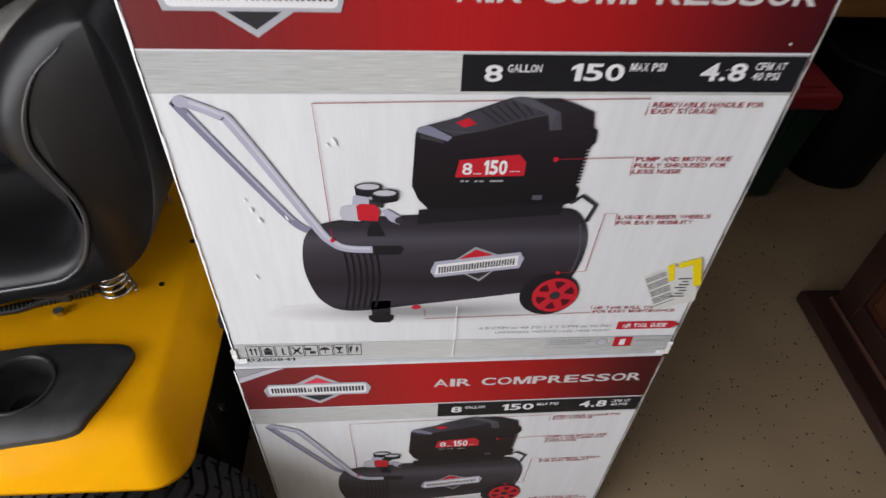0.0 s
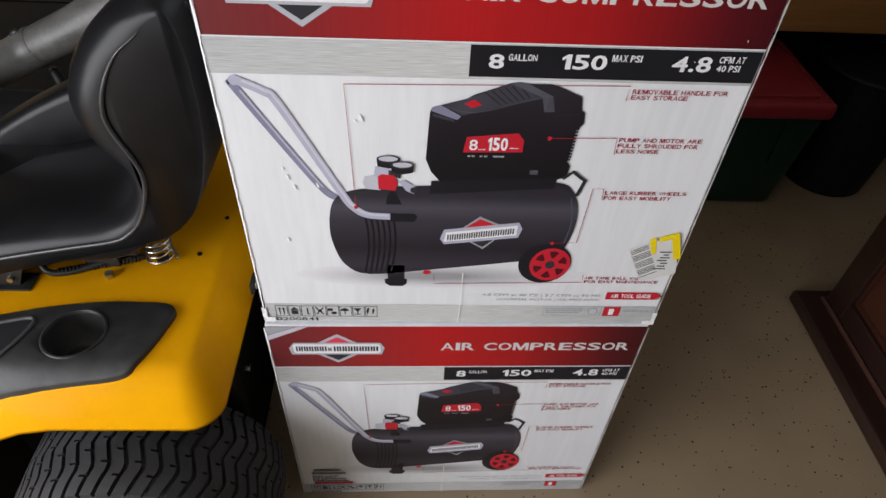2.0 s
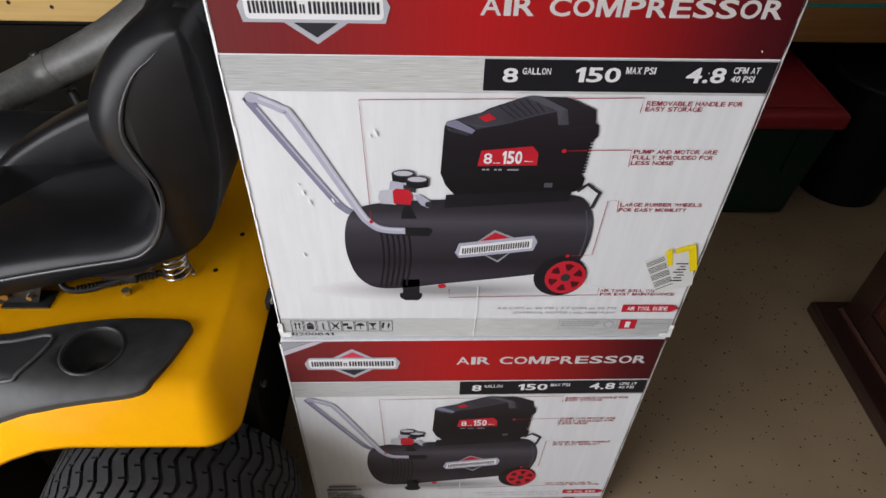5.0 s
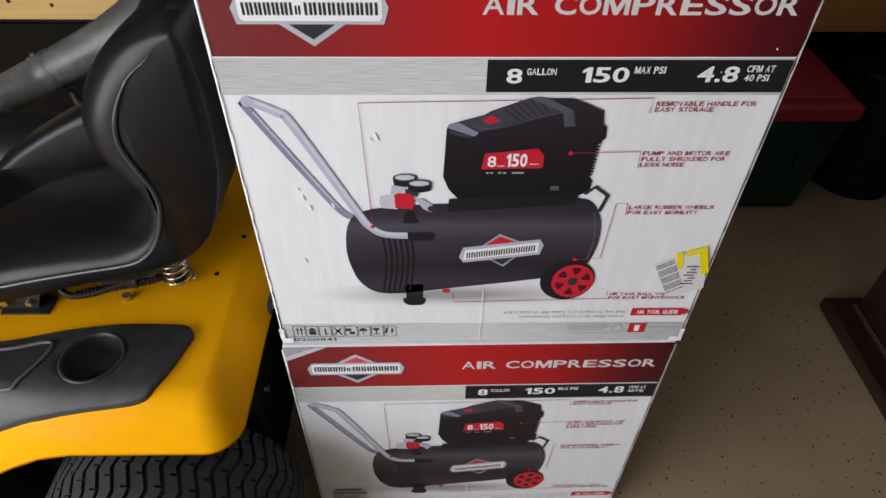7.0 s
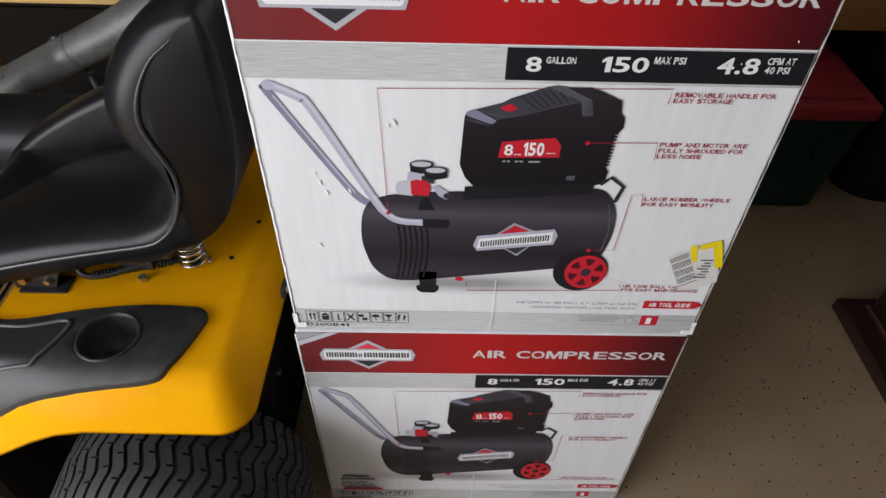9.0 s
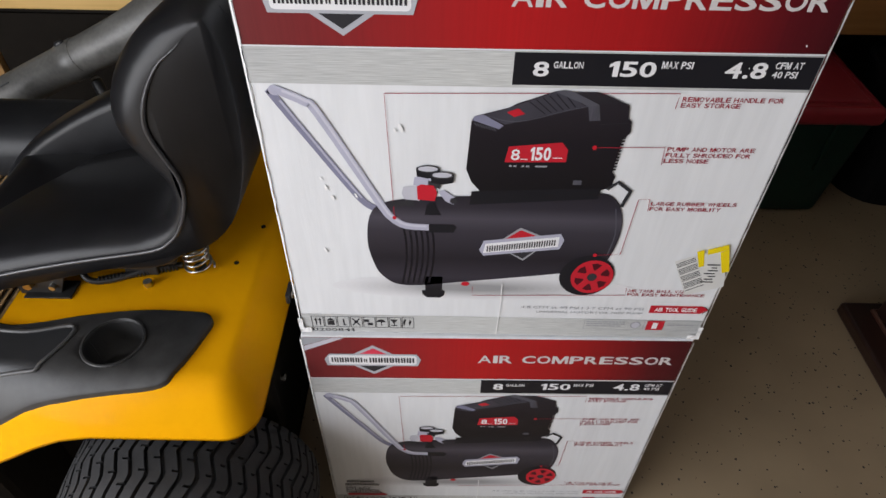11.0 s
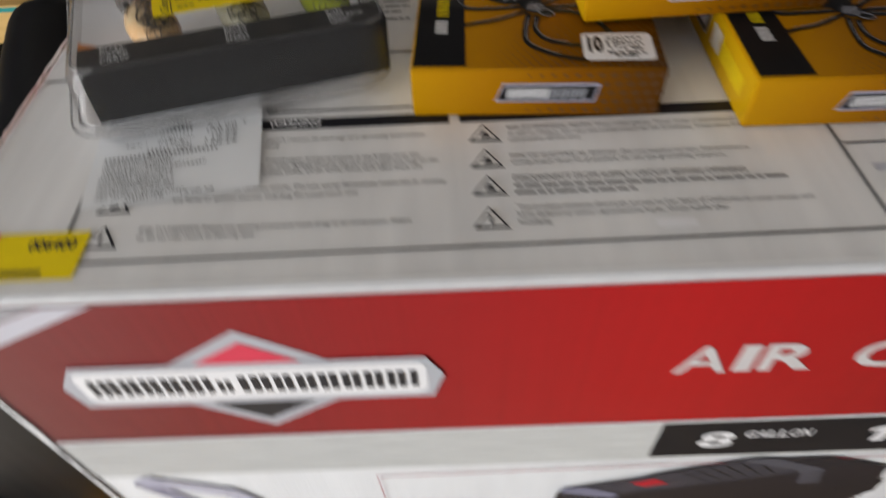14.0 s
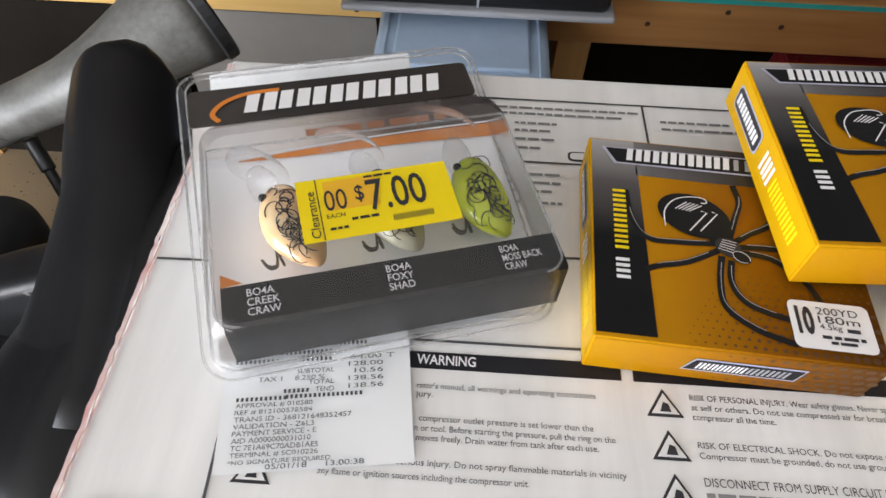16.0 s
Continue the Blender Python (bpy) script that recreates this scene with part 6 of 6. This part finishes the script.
part("hinge_bolt", cyl_bm(0.009, 0.009, 0.012, 6, pose(-0.535, 0.094, 0.676, 90, 0, 0)), M_BRASS, mower)
part("hinge_bolt", cyl_bm(0.006, 0.006, 0.010, 6, pose(-0.490, 0.094, 0.672, 90, 0, 0)), M_STEEL, mower)
part("cable_conduit", tube_bm(smooth_line([(-0.46, 0.145, 0.690), (-0.44, 0.125, 0.662), (-0.40, 0.130, 0.655), (-0.34, 0.150, 0.662), (-0.27, 0.17, 0.660)], 8), 0.0065, 8), M_BSTEEL, mower, smooth=True)
for k in range(22):
    t = k / 21
    part("conduit_rib", cyl_bm(0.0078, 0.0078, 0.003, 10, pose(-0.42 + 0.14 * t, 0.128 + 0.036 * t, 0.657 + 0.004 * t, 0, 90, 14)), M_BSTEEL, mower)
part("latch_plate", box_bm(-0.375, -0.31, 0.145, 0.16, 0.655, 0.700, 0.002), M_BSTEEL, mower)
part("reflector", box_bm(-0.060, -0.052, 0.11, 0.15, 0.615, 0.640, 0.003), M_BPLAST, mower)
part("reflector_ring", tube_bm([(-0.049, 0.13 + 0.011 * math.cos(k * math.pi / 8), 0.628 + 0.009 * math.sin(k * math.pi / 8)) for k in range(17)], 0.0018, 6), M_STEEL, mower)

# rear tyre with a moulded tread


def tyre():
    bm = bmesh.new()
    R, wd, seg = 0.245, 0.20, 64
    prof = [(-0.5, 0.60), (-0.52, 0.78), (-0.49, 0.90), (-0.40, 0.965), (-0.2, 0.985), (0, 0.99), (0.2, 0.985), (0.40, 0.965), (0.49, 0.90), (0.52, 0.78), (0.5, 0.60)]
    rings = []
    for k in range(seg):
        t = 2 * math.pi * k / seg
        rings.append([bm.verts.new((R * r * math.cos(t), y * wd, R * r * math.sin(t))) for y, r in prof])
    for k in range(seg):
        q, o = rings[k], rings[(k + 1) % seg]
        for j in range(len(prof) - 1):
            bm.faces.new((q[j], q[j + 1], o[j + 1], o[j]))
    bmesh.ops.recalc_face_normals(bm, faces=bm.faces[:])
    return bm


def tread():
    """Rows of zigzag lugs between narrow grooves."""
    bm = bmesh.new()
    R, wd, n = 0.245, 0.205, 54
    zig = lambda q: 0.62 * (abs((q * 4.4) % 2 - 1) - 0.5)
    for k in range(n):
        left, right = [], []
        cuts = [(-0.36, -0.335), (-0.13, -0.105), (0.10, 0.125), (0.33, 0.355)] if k % 2 else [(-0.245, -0.22), (-0.015, 0.01), (0.215, 0.24), (0.43, 0.455)]
        marks = sorted([-0.5 + i / 20 for i in range(21)] + [c for p in cuts for c in p] + [c + 0.002 for p in cuts for c in p[:1]] + [p[1] - 0.002 for p in cuts])
        for q in marks:
            inside = any(p[0] + 0.001 < q < p[1] - 0.001 for p in cuts)
            left.append((q, k + 0.06 + zig(q + 0.5) + (0.38 if inside else 0.0)))
            right.append((q, k + 0.78 + zig(q + 0.5)))
        top, bot = [], []
        for q, a in left + right[::-1]:
            t = 2 * math.pi * a / n
            fall = 1 - 0.05 * (abs(q) * 2) ** 4
            for lst, rr in ((top, R * 1.03 * fall), (bot, R * 0.97 * fall)):
                lst.append(bm.verts.new((rr * math.cos(t), q * wd, rr * math.sin(t))))
        h = len(left)
        for i in range(h - 1):
            a, b2 = 2 * h - 1 - i, 2 * h - 2 - i
            bm.faces.new((top[i], top[i + 1], top[b2], top[a]))
        for i in range(len(top)):
            q = (i + 1) % len(top)
            bm.faces.new((top[i], bot[i], bot[q], top[q]))
    bmesh.ops.recalc_face_normals(bm, faces=bm.faces[:])
    return bm


WX, WY, WZ = -0.262, -0.135, 0.2525
ty = part("tyre", tyre(), M_RUBBER, mower, "black turf tyre with zigzag tread", smooth=True)
ty.location = (WX, WY, WZ)
part("tread", tread(), M_RUBBER, ty)
rim = part("rim", cyl_bm(0.145, 0.145, 0.15, 40, pose(0, 0, 0, 90, 0, 0)), M_CARDWHITE, ty)
ty2 = part("tyre", tyre(), M_RUBBER, mower, smooth=True)
ty2.location = (WX, 0.71, WZ)
part("chassis", box_bm(-0.95, -0.09, 0.0, 0.62, 0.16, 0.575, 0.02), M_DARK, mower, "black mower chassis")
part("rear_plate", box_bm(-0.112, -0.090, 0.02, 0.58, 0.20, 0.555, 0.006), M_BSTEEL, mower)
part("hitch_bolt", cyl_bm(0.008, 0.008, 0.012, 6, pose(-0.086, 0.06, 0.44, 0, 90, 0)), M_STEEL, mower)
# near-black deck body added so the space below the fender stays dark
part("cutting_deck", box_bm(-1.40, -0.60, -0.165, 0.62, 0.07, 0.40, 0.03, 3), M_DARK, mower, "black cutting deck, added to keep the space below the fender dark")
mat_ = part("foot_mat", box_bm(-0.96, -0.57, 0.03, 0.66, 0.572, 0.612, 0.002), M_FOOT, mower, "worn brown ribbed foot mat")
for k in range(24):
    part("mat_rib", box_bm(-0.955 + 0.016 * k, -0.949 + 0.016 * k, 0.035, 0.655, 0.6125, 0.616), M_FOOTRIB, mat_)
part("footboard", box_bm(-1.30, -0.70, -0.14, 0.70, 0.40, 0.43, 0.01), M_BPLAST, mower)

# tank and lever beyond the seat
part("fuel_tank", box_bm(-1.0, -0.60, 0.495, 0.70, 0.585, 0.735, 0.06, 5), M_TANKP, mower, "dark plastic tank behind the seat", smooth=True)
lever = part("shift_lever", tube_bm(smooth_line([(-0.62, 0.745, 0.45), (-0.665, 0.80, 0.54), (-0.720, 0.868, 0.645)], 5), 0.011, 12), M_BPLAST, mower, "black lever", smooth=True)
part("lever_knob", tube_bm(smooth_line([(-0.700, 0.844, 0.61), (-0.714, 0.861, 0.635), (-0.730, 0.880, 0.662)], 4), 0.015, 12), M_BPLAST, lever, "black ribbed grip", smooth=True)
part("grip_cap", cyl_bm(0.0145, 0.010, 0.010, 14, look((-0.731, 0.881, 0.664), (-0.700, 0.844, 0.61))), M_CAP, lever, "pale worn end cap")

# grey collection tube behind the seat
q0, dr = Vector((-0.615, 0.855, 0.80)), Vector((0.903, 0.023, 0.428))
pts = [q0 + dr * s for s in (-0.85, -0.5, -0.3, -0.175, -0.17, -0.125, -0.12, -0.02, 0.06)]
# the flared end turns away towards the bench
for step, way in ((0.07, (0.86, 0.20, 0.40)), (0.06, (0.80, 0.42, 0.35)), (0.06, (0.75, 0.60, 0.28)), (0.05, (0.75, 0.60, 0.28)), (0.03, (0.75, 0.60, 0.28))):
    pts.append(pts[-1] + Vector(way) * step)
rad = [0.050, 0.050, 0.050, 0.050, 0.053, 0.053, 0.050, 0.051, 0.054, 0.061, 0.070, 0.082, 0.093, 0.099]
end, out = pts[-1], Vector((0.75, 0.60, 0.28)).normalized()
tube = part("collection_tube", tube_bm(pts, 0.05, 28, rad), M_TUBE, mower, "dusty grey plastic tube with a flared end", smooth=True)
part("tube_flange", tube_bm([end + out * s for s in (-0.004, 0.0, 0.018, 0.022)], 0.104, 32, [0.099, 0.104, 0.104, 0.099]), M_BPLAST, tube)
nn = Vector((0.35, -0.55, 0.75))
nn = (nn - dr.normalized() * nn.dot(dr.normalized())).normalized()
up = Vector((-0.3, -0.1, 1.0))
up = (up - dr.normalized() * up.dot(dr.normalized())).normalized()
part("tube_clip", tube_bm([q0 + dr * u + up * 0.053 for u in (-0.160, -0.155, -0.138, -0.131)], 0.007, 10, [0.003, 0.008, 0.008, 0.003]), M_BPLAST, tube, smooth=True)
part("moulded_mark", tube_bm([q0 + dr * u + nn * 0.0495 for u in (-0.46, -0.42, -0.38, -0.33)], 0.0028, 6), M_BPLAST, tube)
part("tube_seam", tube_bm([q0 + dr * -0.118 + (nn * math.cos(a) + dr.normalized().cross(nn) * math.sin(a)) * 0.0503 for a in np.linspace(-1.3, 1.3, 14)], 0.0012, 6), M_TUBE, tube)

# ---- bench along the back wall and what stands on and under it ----
BY, BZ = 1.45, 0.735
bench = thing("workbench", pose(0, 0, 0), "rough pine workbench along the back wall", "workbench")
for x0, x1, zb, wood in ((-2.12, 0.13, 0.108, M_PINE), (0.131, 2.6, 0.147, M_PINE3)):
    part("bench_top", box_bm(x0, x1, BY - 0.005, 2.38, BZ - 0.02, BZ, 0.002), wood, bench)
    part("front_rail", box_bm(x0, x1, BY - 0.04, BY - 0.006, BZ - zb, BZ - 0.002, 0.003), wood, bench, "knotty front board")
part("teal_line", box_bm(-2.12, 2.6, BY - 0.0415, BY - 0.040, BZ - 0.018, BZ - 0.006), M_TEAL, bench, "teal painted edge line")
for x in (-1.455, 0.43, 2.52):
    part("bench_leg", box_bm(x - 0.045, x + 0.045, BY - 0.005, BY + 0.085, 0, BZ - 0.02, 0.003), M_PINE2, bench)
# near-black sheet added in place of the deep shade under the bench
part("bench_sheet", box_bm(-1.405, -0.68, BY + 0.02, BY + 0.035, 0.0, BZ - 0.15, 0.002), M_DARK, bench, "near-black sheet added for the shade under the bench")
# pale sheet added in place of lighter wall below the bench
part("bench_sheet", box_bm(-0.66, -0.10, BY + 0.02, BY + 0.035, 0.0, BZ - 0.15, 0.002), M_WALL2, bench, "pale sheet added under the bench")
# second near-black sheet, added for the shade behind the tote
part("bench_sheet", box_bm(0.52, 2.46, BY + 0.40, BY + 0.415, 0.0, BZ - 0.15, 0.002), M_DARK, bench, "near-black sheet added for the shade under the bench")
rnd = random.Random(4)
for k in range(14):
    x = -1.3 + 0.17 * k + rnd.uniform(-0.05, 0.05)
    part("knot", cyl_bm(0.006, 0.007, 0.003, 10, pose(x, BY - 0.0405, BZ - 0.035 - rnd.uniform(0, 0.055), 90, 0, 0)), M_CHERRYD, bench)


def tote(name, x0, x1, y0, y1, z0, z1, body_m, lid_m, label):
    p = thing(name, pose((x0 + x1) / 2, (y0 + y1) / 2, z0), label, "storage tote")
    w, d, h = x1 - x0, y1 - y0, z1 - z0
    bm = box_bm(-w / 2, w / 2, -d / 2, d / 2, 0, h - 0.03)
    for v in bm.verts:
        if v.co.z < 0.01:
            v.co.x *= 0.88
            v.co.y *= 0.88
    bmesh.ops.bevel(bm, geom=bm.edges[:], offset=0.025, segments=3, affect="EDGES", profile=0.5)
    part("bin", bm, body_m, p, smooth=False)
    lid = part("lid", box_bm(-w / 2 - 0.012, w / 2 + 0.012, -d / 2 - 0.012, d / 2 + 0.012, h - 0.070, h - 0.008, 0.018, 4), lid_m, p)
    part("lid_panel", box_bm(-w / 2 + 0.035, w / 2 - 0.035, -d / 2 + 0.035, d / 2 - 0.035, h - 0.01, h + 0.002, 0.006, 2), lid_m, lid)
    part("lid_ridge", tube_bm([(sx * (w / 2 - 0.012), sy * (d / 2 - 0.012), h - 0.008) for sx, sy in ((-1, -1), (1, -1), (1, 1), (-1, 1), (-1, -1))], 0.006, 6), lid_m, lid)
    for k in (-1, 0, 1):
        part("bin_rib", box_bm(k * w * 0.3 - 0.01, k * w * 0.3 + 0.01, -d / 2 - 0.002, -d / 2 + 0.02, h * 0.45, h - 0.05, 0.004), body_m, p)
    return p


tote("storage_tote", 1.05, 1.69, 1.125, 1.60, 0, 0.475, M_TOTEG, M_TOTER, "dark green storage tote with a red lid on the floor")
tote("clear_tote", -0.055, 0.325, 1.10, 1.38, 0, 0.70, M_TOTEB, M_TOTEB, "pale blue storage tote on the floor before the bench")
case = thing("black_case", pose(0.165, 1.41, 0.7365), "glossy black case resting on the bench edge", "case")
part("case_body", box_bm(-0.30, 0.30, -0.13, 0.13, 0.012, 0.34, 0.022, 3), M_BLACKBOX, case)
part("case_rim", box_bm(-0.312, 0.312, -0.142, 0.142, 0, 0.016, 0.006, 2), M_GREYINK, case, "pale lower rim")
# thin pale stripe up the middle of the case front
part("case_stripe", box_bm(-0.003, 0.003, -0.1335, -0.129, 0.02, 0.33, 0.001), M_GREYINK, case)
bin_ = thing("waste_bin", pose(1.96, 1.36, 0), "black plastic bin in the shade beside the tote", "bin")
part("bin_body", cyl_bm(0.16, 0.20, 0.50, 36, pose(0, 0, 0.25)), M_BINP, bin_, smooth=False)
part("bin_rim", tube_bm([(0.2 * math.cos(k * math.pi / 16), 0.2 * math.sin(k * math.pi / 16), 0.5) for k in range(33)], 0.012, 8), M_BINP, bin_)

jar = thing("white_tub", pose(-0.52, 1.56, BZ + 0.0005), "translucent white plastic tub on the bench", "tub")
part("tub_body", box_bm(-0.10, 0.10, -0.06, 0.06, 0, 0.15, 0.02, 3), M_STICKER, jar, smooth=False)
part("tub_lid", box_bm(-0.105, 0.105, -0.065, 0.065, 0.15, 0.165, 0.006, 2), M_STICKER, jar)
spool = thing("cable_spool", pose(-0.33, 1.57, BZ + 0.0005), "black cord coil with a yellow label on the bench", "cord coil")
for k in range(4):
    part("cord_turn", tube_bm([(0.088 * math.cos(t * math.pi / 16 + k), 0.088 * math.sin(t * math.pi / 16 + k), 0.012 + 0.022 * k) for t in range(33)], 0.013, 8), M_BPLAST, spool, smooth=True)
part("coil_core", cyl_bm(0.078, 0.078, 0.15, 28, pose(0, 0, 0.076)), M_BLACKBOX, spool)
part("yellow_label", cyl_bm(0.080, 0.080, 0.07, 28, pose(0, 0, 0.125)), M_YELLOWTAG, spool)
bagp = thing("seed_packet", pose(-0.178, 1.475, BZ + 0.0005, 0, 0, 8), "pink and orange printed packet standing on the bench", "packet")
part("packet", box_bm(-0.02, 0.02, -0.02, 0.02, 0, 0.26, 0.005, 2), mat("pink_print", (0.6, 0.2, 0.13), 0.5, scale=30, c2=(0.6, 0.5, 0.35)), bagp)

# ---- dark wood cabinet ----
cab = thing("wood_cabinet", pose(1.56, 0.14, 0), "dark cherry wood cabinet with panelled sides on the floor", "cabinet")
cw, cd, ch = 0.85, 1.04, 1.15
part("cabinet_body", box_bm(0.065, cw, -cd / 2 + 0.05, cd / 2 - 0.05, 0.02, ch, 0.004), M_CHERRY, cab)
part("base_moulding", box_bm(-0.035, cw, -cd / 2 - 0.02, cd / 2 + 0.0, 0, 0.045, 0.010, 3), M_CHERRYD, cab)
part("base_bead", tube_bm([(cw, -cd / 2 + 0.035, 0.049), (0.046, -cd / 2 + 0.035, 0.049), (0.046, cd / 2 - 0.045, 0.049), (cw, cd / 2 - 0.045, 0.049)], 0.009, 8), M_CHERRYB, cab, "polished bead moulding")
for y in (-cd / 2 + 0.09, cd / 2 - 0.095):
    part("stile", box_bm(0.050, 0.075, y - 0.045, y + 0.045, 0.055, ch, 0.004), M_CHERRYD, cab)
for z0, z1 in ((0.055, 0.13), (ch - 0.1, ch)):
    part("rail", box_bm(0.050, 0.075, -cd / 2 + 0.135, cd / 2 - 0.14, z0, z1, 0.004), M_CHERRYD, cab)
part("raised_panel", box_bm(0.054, 0.075, -cd / 2 + 0.15, cd / 2 - 0.155, 0.15, ch - 0.125, 0.014, 2), M_CHERRY, cab, "reddish raised panel")
